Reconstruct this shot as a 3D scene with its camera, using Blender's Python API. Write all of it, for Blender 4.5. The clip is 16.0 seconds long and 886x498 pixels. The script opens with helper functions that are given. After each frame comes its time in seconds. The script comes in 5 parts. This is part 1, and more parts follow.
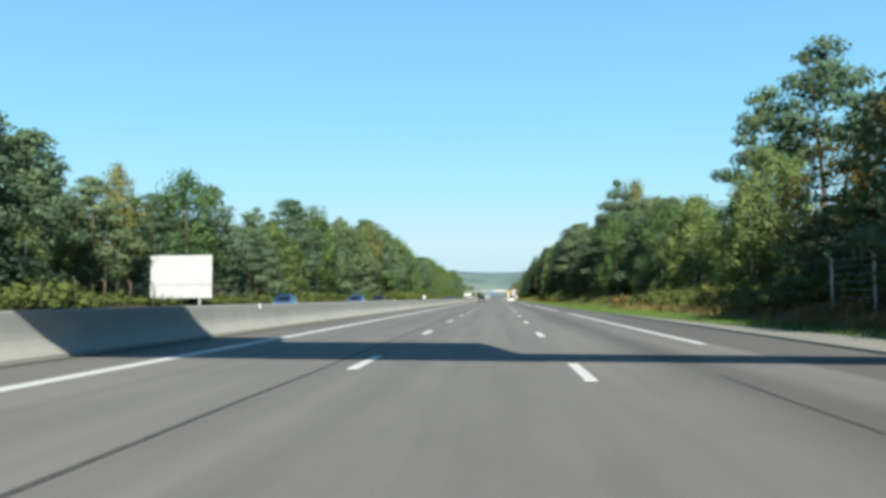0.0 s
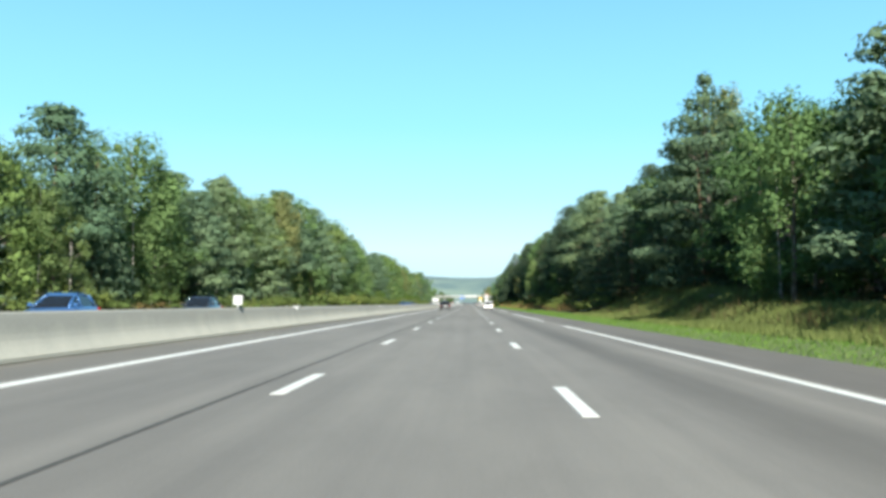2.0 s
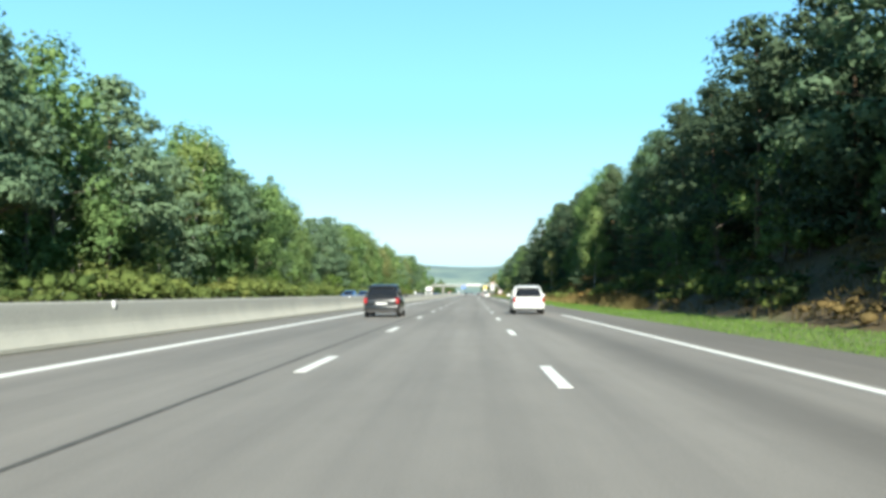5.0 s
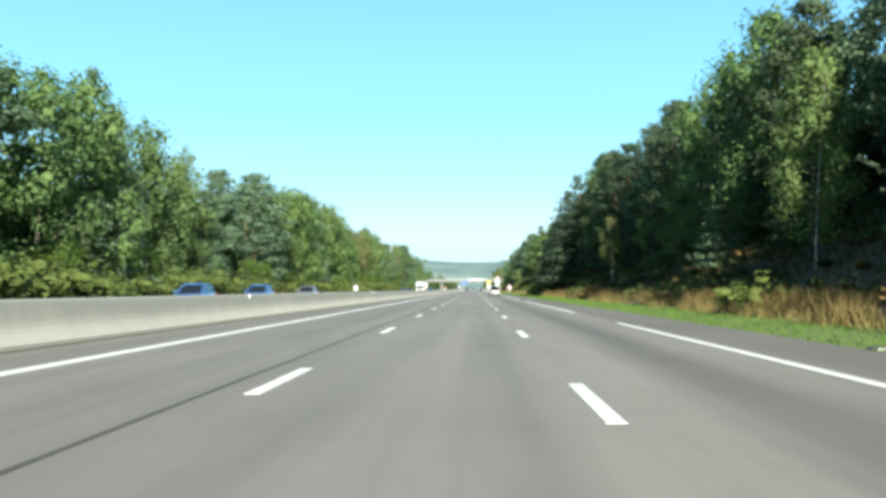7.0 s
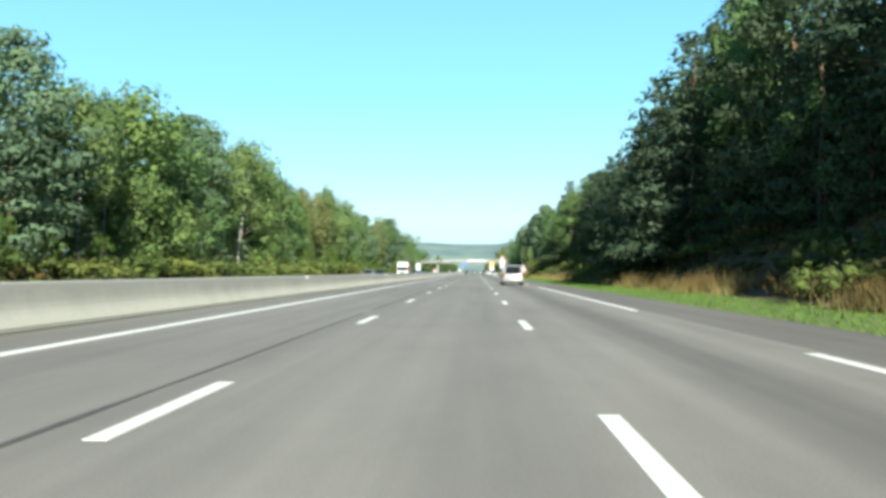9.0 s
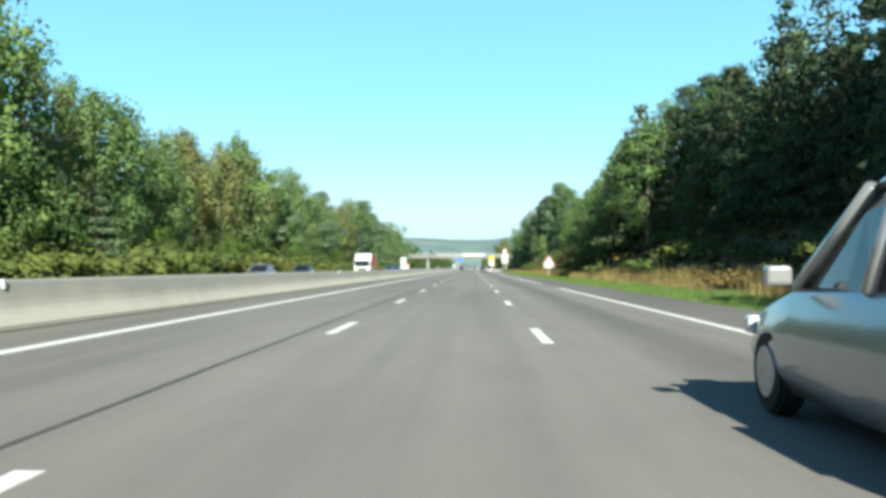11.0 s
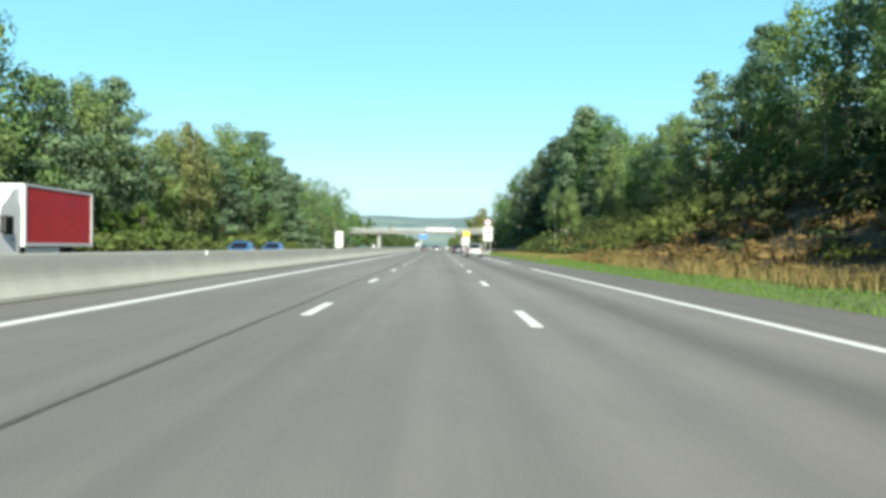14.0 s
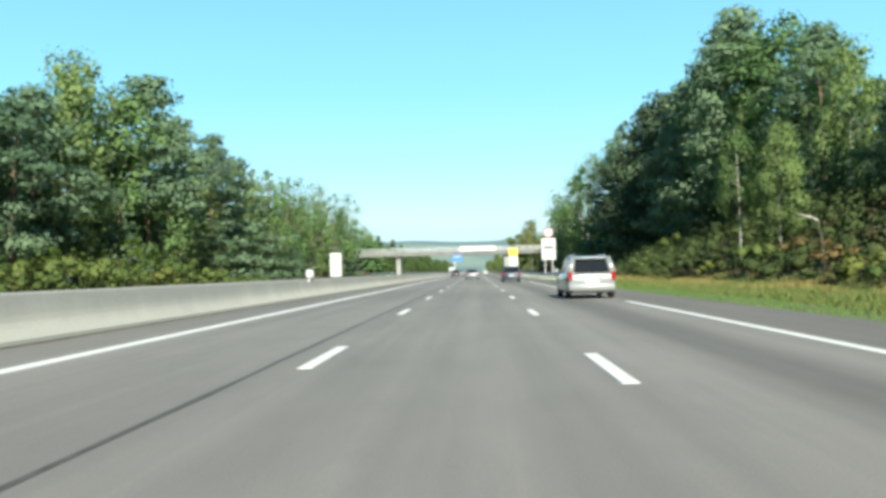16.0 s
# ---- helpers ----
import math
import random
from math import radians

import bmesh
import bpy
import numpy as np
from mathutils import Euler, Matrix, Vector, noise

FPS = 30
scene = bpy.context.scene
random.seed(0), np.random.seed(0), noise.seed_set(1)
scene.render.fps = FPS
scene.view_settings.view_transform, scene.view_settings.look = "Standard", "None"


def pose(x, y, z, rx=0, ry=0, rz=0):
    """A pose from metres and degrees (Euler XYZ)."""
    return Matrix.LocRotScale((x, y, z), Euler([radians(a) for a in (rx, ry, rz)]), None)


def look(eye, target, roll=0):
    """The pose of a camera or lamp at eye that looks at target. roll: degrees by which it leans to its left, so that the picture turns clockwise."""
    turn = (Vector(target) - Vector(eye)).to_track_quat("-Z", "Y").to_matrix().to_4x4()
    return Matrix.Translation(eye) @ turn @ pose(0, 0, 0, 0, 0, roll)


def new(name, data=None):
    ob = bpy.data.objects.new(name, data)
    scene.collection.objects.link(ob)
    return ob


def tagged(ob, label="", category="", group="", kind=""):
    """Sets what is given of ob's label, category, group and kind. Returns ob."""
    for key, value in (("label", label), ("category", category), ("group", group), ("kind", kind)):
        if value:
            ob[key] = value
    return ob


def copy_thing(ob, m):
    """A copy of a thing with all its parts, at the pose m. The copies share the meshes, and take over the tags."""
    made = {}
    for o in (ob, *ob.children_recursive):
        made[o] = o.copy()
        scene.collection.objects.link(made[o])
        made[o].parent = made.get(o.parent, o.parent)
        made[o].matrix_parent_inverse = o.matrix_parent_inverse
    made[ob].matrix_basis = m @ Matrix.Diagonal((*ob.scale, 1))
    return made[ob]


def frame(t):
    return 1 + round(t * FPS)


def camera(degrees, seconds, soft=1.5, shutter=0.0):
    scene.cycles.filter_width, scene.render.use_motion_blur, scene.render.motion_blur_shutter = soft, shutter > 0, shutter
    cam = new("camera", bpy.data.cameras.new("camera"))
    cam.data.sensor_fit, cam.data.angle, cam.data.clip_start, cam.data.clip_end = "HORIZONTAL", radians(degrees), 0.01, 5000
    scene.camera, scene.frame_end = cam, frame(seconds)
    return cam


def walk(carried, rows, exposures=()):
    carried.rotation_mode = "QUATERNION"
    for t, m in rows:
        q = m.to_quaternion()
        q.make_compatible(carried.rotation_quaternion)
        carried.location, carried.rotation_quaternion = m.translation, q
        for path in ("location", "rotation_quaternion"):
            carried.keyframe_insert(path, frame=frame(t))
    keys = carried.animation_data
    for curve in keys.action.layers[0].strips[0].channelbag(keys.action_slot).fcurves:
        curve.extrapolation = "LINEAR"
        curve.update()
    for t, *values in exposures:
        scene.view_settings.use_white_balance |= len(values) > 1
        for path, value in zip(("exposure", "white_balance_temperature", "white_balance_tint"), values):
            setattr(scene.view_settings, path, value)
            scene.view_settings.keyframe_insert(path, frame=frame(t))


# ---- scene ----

# ======================= camera and its path =======================
cam = camera(53.8, 16.0, soft=3.6)
EYE = 1.10
ROWS = [
    (0.0, 0.54, 0.00, 3.63, 3.20, -0.28),
    (0.5, 0.52, 17.07, 3.23, 3.99, -0.03),
    (1.0, 0.56, 34.02, 3.25, 2.83, -0.68),
    (1.5, 0.54, 51.09, 2.71, 2.86, -0.04),
    (2.0, 0.57, 68.02, 1.79, 3.56, 0.21),
    (2.5, 0.67, 84.89, 1.67, 3.22, -0.01),
    (3.0, 0.66, 102.02, 1.50, 3.29, 0.51),
    (3.5, 0.70, 119.05, 1.55, 3.18, 0.34),
    (4.0, 0.72, 136.12, 1.93, 3.17, 0.00),
    (6.5, 0.58, 221.49, 1.99, 2.48, 0.14),
    (7.0, 0.59, 238.41, 2.10, 2.64, -0.01),
    (7.5, 0.62, 255.47, 1.94, 2.41, -0.08),
    (8.0, 0.67, 272.67, 2.22, 2.82, 0.12),
    (8.5, 0.68, 289.74, 1.99, 1.14, 0.26),
    (9.0, 0.74, 306.90, 2.18, 1.50, 0.01),
    (11.5, 0.59, 393.01, 1.93, 1.21, -0.19),
    (12.0, 0.50, 410.12, 1.63, 1.67, 0.58),
    (12.5, 0.48, 427.58, 1.61, 1.74, 0.22),
    (13.0, 0.44, 446.03, 1.37, 2.95, 0.03),
    (13.5, 0.37, 463.26, 0.61, 2.33, -0.06),
    (14.0, 0.37, 480.53, -0.27, -0.12, 0.43),
    (14.5, 0.37, 497.83, -0.85, 0.87, 0.08),
    (15.0, 0.30, 514.96, 0.73, 0.64, -0.44),
    (15.5, 0.37, 532.02, 1.21, 0.48, -0.48),
    (16.0, 0.30, 549.28, 2.13, 1.51, -1.34),
]
EXPOSURES = [(0.0, 0.78, 6600, 11), (0.5, 0.95, 6500, 11), (1.0, 1.05, 6550, 10), (3.0, 1.20, 6550, 9), (4.0, 1.28, 6600, 8), (6.0, 1.24, 6600, 7), (8.5, 1.20, 6600, 7), (12.0, 1.12, 6600, 7), (16.0, 1.10, 6600, 7)]
walk(cam, [(t, pose(x, y, EYE, 0, 0, yaw) @ pose(0, 0, 0, 90 + pitch) @ pose(0, 0, 0, 0, 0, roll))
           for t, x, y, yaw, pitch, roll in ROWS], EXPOSURES)

# ======================= world and sun =======================
SUN_EL = 29.0
SUN_AZ = 168.5          # clockwise from the road's direction
world = bpy.data.worlds.new("sky")
scene.world = world
world.use_nodes = True
wn = world.node_tree.nodes
sky = wn.new("ShaderNodeTexSky")
sky.sky_type = "NISHITA"
sky.sun_disc = False
sky.sun_elevation = radians(SUN_EL)
sky.sun_rotation = radians(SUN_AZ)
sky.altitude = 100
sky.air_density = 1.0
sky.dust_density = 0.1
sky.ozone_density = 1.5
wn["Background"].inputs["Strength"].default_value = 0.083
clear = wn.new("ShaderNodeMix")          # the clear cyan of the autumn sky
clear.data_type, clear.blend_type = "RGBA", "MULTIPLY"
clear.inputs["Factor"].default_value = 1.0
clear.inputs["B"].default_value = (0.66, 1.0, 1.01, 1)
world.node_tree.links.new(sky.outputs[0], clear.inputs["A"])
# haze whitens the low sky and thins out towards the clear zenith
where = wn.new("ShaderNodeTexCoord")
split = wn.new("ShaderNodeSeparateXYZ")
world.node_tree.links.new(where.outputs["Generated"], split.inputs[0])


def sky_ramp(stops):
    r = wn.new("ShaderNodeValToRGB")
    while len(r.color_ramp.elements) < len(stops):
        r.color_ramp.elements.new(0.5)
    for e, (p, c) in zip(r.color_ramp.elements, stops):
        e.position, e.color = p, (*c, 1)
    world.node_tree.links.new(split.outputs["Z"], r.inputs["Fac"])
    return r.outputs["Color"]


HAZE = [(0.0, (0.52, 0.75, 0.95)), (0.03, (0.64, 0.88, 1.04)), (0.06, (0.72, 0.97, 1.10)), (0.12, (0.52, 0.98, 1.20)), (0.20, (0.36, 0.89, 1.22)), (0.33, (0.27, 0.71, 1.22)), (0.44, (0.14, 0.40, 0.72)), (0.58, (0.065, 0.21, 0.42)), (0.78, (0.038, 0.12, 0.25)), (1.0, (0.028, 0.09, 0.20))]
bright = wn.new("ShaderNodeMix")
bright.data_type, bright.blend_type = "RGBA", "MULTIPLY"
bright.inputs["Factor"].default_value = 1.0
bright.inputs["B"].default_value = (6.0, 6.0, 6.0, 1)
world.node_tree.links.new(sky_ramp(HAZE), bright.inputs["A"])
thin = wn.new("ShaderNodeMix")
thin.data_type = "RGBA"
world.node_tree.links.new(sky_ramp([(0.0, (0.9,) * 3), (0.33, (0.85,) * 3), (1.0, (0.9,) * 3)]), thin.inputs["Factor"])
world.node_tree.links.new(clear.outputs["Result"], thin.inputs["A"])
world.node_tree.links.new(bright.outputs["Result"], thin.inputs["B"])
world.node_tree.links.new(thin.outputs["Result"], wn["Background"].inputs["Color"])

sun_data = bpy.data.lights.new("sun", "SUN")
sun_data.energy = 5.0
sun_data.angle = radians(0.53)
sun_data.color = (0.97, 0.95, 0.83)
sun = new("sun", sun_data)
az, el = radians(SUN_AZ), radians(SUN_EL)
to_sun = Vector((math.sin(az) * math.cos(el), math.cos(az) * math.cos(el), math.sin(el)))
sun.matrix_world = look(to_sun * 60, (0, 0, 0))

# ======================= materials =======================


def material(name):
    m = bpy.data.materials.new(name)
    m.use_nodes = True
    nt = m.node_tree
    return m, nt, nt.nodes["Principled BSDF"]


def add(nt, kind, **values):
    n = nt.nodes.new(kind)
    for key, value in values.items():
        n.inputs[key].default_value = value
    return n


def ramp(nt, fac, stops):
    r = nt.nodes.new("ShaderNodeValToRGB")
    els = r.color_ramp.elements
    while len(els) < len(stops):
        els.new(0.5)
    for e, (p, c) in zip(els, stops):
        e.position, e.color = p, (*c, 1)
    nt.links.new(fac, r.inputs["Fac"])
    return r.outputs["Color"]


def mix(nt, fac, a, b, mode="MIX"):
    n = nt.nodes.new("ShaderNodeMix")
    n.data_type, n.blend_type = "RGBA", mode
    for socket, value in ((n.inputs["Factor"], fac), (n.inputs["A"], a), (n.inputs["B"], b)):
        if isinstance(value, (int, float)):
            socket.default_value = value
        elif isinstance(value, tuple):
            socket.default_value = (*value, 1)
        else:
            nt.links.new(value, socket)
    return n.outputs["Result"]


def math_node(nt, op, a, b=0.0):
    n = nt.nodes.new("ShaderNodeMath")
    n.operation = op
    for socket, value in zip(n.inputs, (a, b)):
        if isinstance(value, (int, float)):
            socket.default_value = value
        else:
            nt.links.new(value, socket)
    return n.outputs[0]


def noise_tex(nt, scale, detail=4.0, stretch=None, rough=0.55, where="Object"):
    tc = nt.nodes.new("ShaderNodeTexCoord")
    src = tc.outputs[where]
    if stretch:
        mp = nt.nodes.new("ShaderNodeMapping")
        mp.inputs["Scale"].default_value = stretch
        nt.links.new(src, mp.inputs["Vector"])
        src = mp.outputs["Vector"]
    n = add(nt, "ShaderNodeTexNoise", Scale=scale, Detail=detail, Roughness=rough)
    nt.links.new(src, n.inputs["Vector"])
    return n.outputs["Fac"]


def bump(nt, p, height, strength, distance):
    b = add(nt, "ShaderNodeBump", Strength=strength, Distance=distance)
    nt.links.new(height, b.inputs["Height"])
    nt.links.new(b.outputs["Normal"], p.inputs["Normal"])


def plain(name, colour, rough=0.5, metal=0.0, vary=0.12, scale=3.0, coat=0.0):
    """Paint, metal, plastic or concrete with slight unevenness."""
    m, nt, p = material(name)
    n = noise_tex(nt, scale, 5)
    dark = tuple(c * (1 - vary) for c in colour)
    light = tuple(min(1, c * (1 + vary)) for c in colour)
    nt.links.new(ramp(nt, n, [(0.3, dark), (0.7, light)]), p.inputs["Base Color"])
    p.inputs["Roughness"].default_value = rough
    p.inputs["Metallic"].default_value = metal
    p.inputs["Coat Weight"].default_value = coat
    return m


def road_material(name, base, bands):
    """Worn asphalt: aggregate grain, long streaks of wear, darker strips where bands say so (centre, half width, factor)."""
    m, nt, p = material(name)
    tc = nt.nodes.new("ShaderNodeTexCoord")
    sep = nt.nodes.new("ShaderNodeSeparateXYZ")
    nt.links.new(tc.outputs["Object"], sep.inputs[0])
    grain = noise_tex(nt, 55, 3)
    streak = noise_tex(nt, 1.0, 5, (1.6, 0.03, 1))
    patch = noise_tex(nt, 0.16, 4, (1.0, 0.25, 1))
    col = ramp(nt, grain, [(0.3, tuple(c * 0.86 for c in base)), (0.7, tuple(c * 1.12 for c in base))])
    col = mix(nt, 0.55, col, ramp(nt, streak, [(0.3, (0.72, 0.72, 0.73)), (0.7, (1.16, 1.155, 1.14))]), "MULTIPLY")
    col = mix(nt, 0.6, col, ramp(nt, patch, [(0.35, (0.78, 0.78, 0.78)), (0.65, (1.13, 1.13, 1.12))]), "MULTIPLY")
    blotch = noise_tex(nt, 0.9, 6, (1.0, 0.35, 1), 0.7)
    col = mix(nt, 0.45, col, ramp(nt, blotch, [(0.3, (0.80, 0.80, 0.80)), (0.5, (1.0, 1.0, 1.0)), (0.7, (1.13, 1.125, 1.11))]), "MULTIPLY")
    wob = math_node(nt, "MULTIPLY", math_node(nt, "SUBTRACT", noise_tex(nt, 0.4, 3, (0.2, 0.08, 1)), 0.5), 0.5)
    xs = math_node(nt, "ADD", sep.outputs["X"], wob)
    for centre, half, factor in bands:
        d = math_node(nt, "ABSOLUTE", math_node(nt, "SUBTRACT", xs, centre))
        g = math_node(nt, "DIVIDE", d, half)
        k = ramp(nt, g, [(0.2, (factor,) * 3), (1.0, (1, 1, 1))])
        col = mix(nt, 1.0, col, k, "MULTIPLY")
    nt.links.new(col, p.inputs["Base Color"])
    p.inputs["Roughness"].default_value = 0.82
    p.inputs["Specular IOR Level"].default_value = 0.5
    bump(nt, p, grain, 0.35, 0.006)
    return m


def leaf_material(name, dark, light, gold, gold_share, through_share=0.22):
    """Foliage: tone differs from leaf to leaf and from tree to tree."""
    m = bpy.data.materials.new(name)
    m.use_nodes = True
    nt = m.node_tree
    out = nt.nodes["Material Output"]
    nt.nodes.remove(nt.nodes["Principled BSDF"])
    geo = nt.nodes.new("ShaderNodeNewGeometry")
    info = nt.nodes.new("ShaderNodeObjectInfo")
    low, high = (tuple(d + (l - d) * k for d, l in zip(dark, light)) for k in (0.52, 0.69))
    col = ramp(nt, geo.outputs["Random Per Island"], [(0.0, low), (1.0 - gold_share, high), (1.0, tuple(0.7 * h + 0.3 * g for h, g in zip(high, gold)))])
    col = mix(nt, 1.0, col, ramp(nt, info.outputs["Random"], [(0.0, (0.66, 0.76, 0.74)), (0.35, (0.92, 0.94, 0.92)), (0.7, (1.04, 1.03, 0.97)), (1.0, (1.22, 1.12, 0.94))]), "MULTIPLY")
    big = noise_tex(nt, 0.35, 3)
    col = mix(nt, 0.5, col, ramp(nt, big, [(0.35, (0.7, 0.74, 0.75)), (0.65, (1.15, 1.12, 1.0))]), "MULTIPLY")
    diff = add(nt, "ShaderNodeBsdfPrincipled", Roughness=0.7)
    diff.inputs["Specular IOR Level"].default_value = 0.08
    tuft = noise_tex(nt, 4.5, 3, rough=0.7)
    bump(nt, diff, tuft, 0.5, 0.2)
    col = mix(nt, 0.35, col, ramp(nt, tuft, [(0.36, (0.76, 0.78, 0.76)), (0.62, (1.16, 1.15, 1.12))]), "MULTIPLY")
    tr = nt.nodes.new("ShaderNodeBsdfTranslucent")
    nt.links.new(col, diff.inputs["Base Color"])
    nt.links.new(mix(nt, 1.0, col, (1.0, 1.22, 0.7), "MULTIPLY"), tr.inputs["Color"])
    ms = nt.nodes.new("ShaderNodeMixShader")
    ms.inputs[0].default_value = through_share
    nt.links.new(diff.outputs[0], ms.inputs[1])
    nt.links.new(tr.outputs[0], ms.inputs[2])
    nt.links.new(ms.outputs[0], out.inputs["Surface"])
    return m


def bark_material(name, dark, light, scale=6, stretch=(1, 1, 0.3)):
    m, nt, p = material(name)
    n = noise_tex(nt, scale, 6, stretch)
    nt.links.new(ramp(nt, n, [(0.38, dark), (0.62, light)]), p.inputs["Base Color"])
    p.inputs["Roughness"].default_value = 0.9
    bump(nt, p, n, 0.6, 0.03)
    return m


def concrete_material(name, base, streaks=True):
    m, nt, p = material(name)
    fine = noise_tex(nt, 25, 5)
    stain = noise_tex(nt, 1.0, 6, (0.35, 0.28, 0.10) if streaks else (0.5, 0.5, 0.5))
    col = ramp(nt, fine, [(0.3, tuple(c * 0.9 for c in base)), (0.7, tuple(c * 1.08 for c in base))])
    col = mix(nt, 0.8, col, ramp(nt, stain, [(0.35, (0.80, 0.80, 0.78)), (0.62, (1.05, 1.05, 1.03))]), "MULTIPLY")
    blot = noise_tex(nt, 0.23, 3, (1, 1, 1))
    col = mix(nt, 0.5, col, ramp(nt, blot, [(0.35, (0.82, 0.84, 0.8)), (0.65, (1.08, 1.07, 1.04))]), "MULTIPLY")
    nt.links.new(col, p.inputs["Base Color"])
    p.inputs["Roughness"].default_value = 0.85
    bump(nt, p, fine, 0.3, 0.01)
    return m


def barrier_material():
    """Cast concrete: pale at the splash slope, with grey algae streaks that run down unevenly from the crest."""
    m, nt, p = material("barrier_concrete")
    fine = noise_tex(nt, 25, 5)
    col = ramp(nt, fine, [(0.3, (0.42, 0.415, 0.36)), (0.7, (0.50, 0.49, 0.43))])
    tc = nt.nodes.new("ShaderNodeTexCoord")
    sep = nt.nodes.new("ShaderNodeSeparateXYZ")
    nt.links.new(tc.outputs["Object"], sep.inputs[0])
    runs = noise_tex(nt, 1.0, 6, (1.2, 0.9, 0.12), 0.6)
    long = noise_tex(nt, 0.11, 3, (0.3, 1, 0.1))
    edge = math_node(nt, "ADD", sep.outputs["Z"], math_node(nt, "MULTIPLY", math_node(nt, "SUBTRACT", runs, 0.5), 0.75))
    edge = math_node(nt, "ADD", edge, math_node(nt, "MULTIPLY", math_node(nt, "SUBTRACT", long, 0.5), 0.7))
    col = mix(nt, ramp(nt, edge, [(0.12, (0, 0, 0)), (0.72, (0.95, 0.95, 0.95))]), col, ramp(nt, fine, [(0.3, (0.27, 0.275, 0.25)), (0.7, (0.35, 0.35, 0.32))]))
    nt.links.new(col, p.inputs["Base Color"])
    p.inputs["Roughness"].default_value = 0.88
    bump(nt, p, fine, 0.3, 0.01)
    return m


def ground_material():
    m, nt, p = material("verge_soil_and_grass")
    fine = noise_tex(nt, 2.6, 6)
    big = noise_tex(nt, 0.12, 4)
    green = ramp(nt, fine, [(0.3, (0.052, 0.082, 0.022)), (0.55, (0.115, 0.16, 0.045)), (0.75, (0.21, 0.215, 0.085))])
    dry = ramp(nt, fine, [(0.3, (0.042, 0.030, 0.014)), (0.7, (0.125, 0.086, 0.036))])
    tc = nt.nodes.new("ShaderNodeTexCoord")
    sep = nt.nodes.new("ShaderNodeSeparateXYZ")
    nt.links.new(tc.outputs["Object"], sep.inputs[0])
    # mown strip beside the asphalt stays green, the bank beyond is dry grass and leaf litter
    side = math_node(nt, "ADD", math_node(nt, "ABSOLUTE", sep.outputs["X"]), math_node(nt, "MULTIPLY", math_node(nt, "SUBTRACT", big, 0.5), 5.0))
    k = ramp(nt, math_node(nt, "DIVIDE", side, 20.0), [(0.52, (0, 0, 0)), (0.60, (1, 1, 1))])
    col = mix(nt, k, green, dry)
    # beyond the woods' edge the floor turns a darker green
    wood_floor = ramp(nt, fine, [(0.3, (0.022, 0.036, 0.014)), (0.7, (0.075, 0.095, 0.036))])
    col = mix(nt, ramp(nt, math_node(nt, "DIVIDE", side, 100.0), [(0.30, (0, 0, 0)), (0.48, (1, 1, 1))]), col, wood_floor)
    nt.links.new(col, p.inputs["Base Color"])
    p.inputs["Roughness"].default_value = 0.95
    bump(nt, p, fine, 0.8, 0.08)
    return m


M_ROAD = road_material("worn_asphalt", (0.208, 0.196, 0.180), [(3.6, 0.85, 0.64), (-2.0, 0.5, 0.90), (0.9, 0.55, 0.93), (-1.0, 0.5, 0.93), (-3.9, 1.5, 0.90), (-5.0, 0.4, 0.94)])
M_SHOULDER = road_material("shoulder_asphalt", (0.146, 0.136, 0.124), [])
M_STRIP = road_material("median_asphalt", (0.172, 0.162, 0.145), [])
M_PAINT = plain("road_paint", (0.68, 0.68, 0.65), 0.6, vary=0.14, scale=9)
M_SEAL = plain("bitumen_seal", (0.066, 0.066, 0.062), 0.9, vary=0.3, scale=4)
M_BARRIER = barrier_material()
M_CONCRETE = concrete_material("bridge_concrete", (0.27, 0.275, 0.27), False)
M_DIRT = plain("gutter_dirt", (0.072, 0.070, 0.052), 0.95, vary=0.4, scale=2)
M_GRAVEL = concrete_material("pale_gravel", (0.30, 0.29, 0.265), False)
M_POST = plain("pale_fence_concrete", (0.48, 0.47, 0.44), 0.85, vary=0.12)
M_GROUND = ground_material()
M_WHITE = plain("white_sign_paint", (0.44, 0.445, 0.45), 0.45, vary=0.05)
M_PANEL = plain("weathered_white_panel", (0.40, 0.415, 0.43), 0.55, vary=0.1, scale=0.8)
M_BACK = plain("bare_sign_back", (0.42, 0.43, 0.43), 0.5, vary=0.08)
M_RED = plain("red_sign_paint", (0.58, 0.06, 0.08), 0.4, vary=0.08)
M_FADED = plain("faded_red_sign_paint", (0.46, 0.17, 0.21), 0.5, vary=0.15, scale=5)
M_BLUE = plain("blue_sign_paint", (0.03, 0.16, 0.55), 0.4, vary=0.06)
M_YELLOW = plain("yellow_sign_paint", (0.80, 0.48, 0.03), 0.45, vary=0.06)
M_STEEL = plain("galvanised_steel", (0.45, 0.46, 0.47), 0.45, 0.8, vary=0.15, scale=8)
M_RUBBER = plain("tyre_rubber", (0.018, 0.018, 0.018), 0.85, vary=0.25, scale=12)
M_GLASS = plain("tinted_car_glass", (0.012, 0.014, 0.017), 0.06, vary=0.05)
M_LAMP_RED = plain("tail_lamp_plastic", (0.26, 0.010, 0.014), 0.15, vary=0.05, coat=0.5)
M_LAMP_CLEAR = plain("headlamp_plastic", (0.62, 0.64, 0.66), 0.12, vary=0.05, coat=0.6)
M_TRIM = plain("black_trim_plastic", (0.022, 0.022, 0.024), 0.6, vary=0.2)
M_GREYTEXT = plain("grey_sign_print", (0.10, 0.10, 0.11), 0.5, vary=0.1)

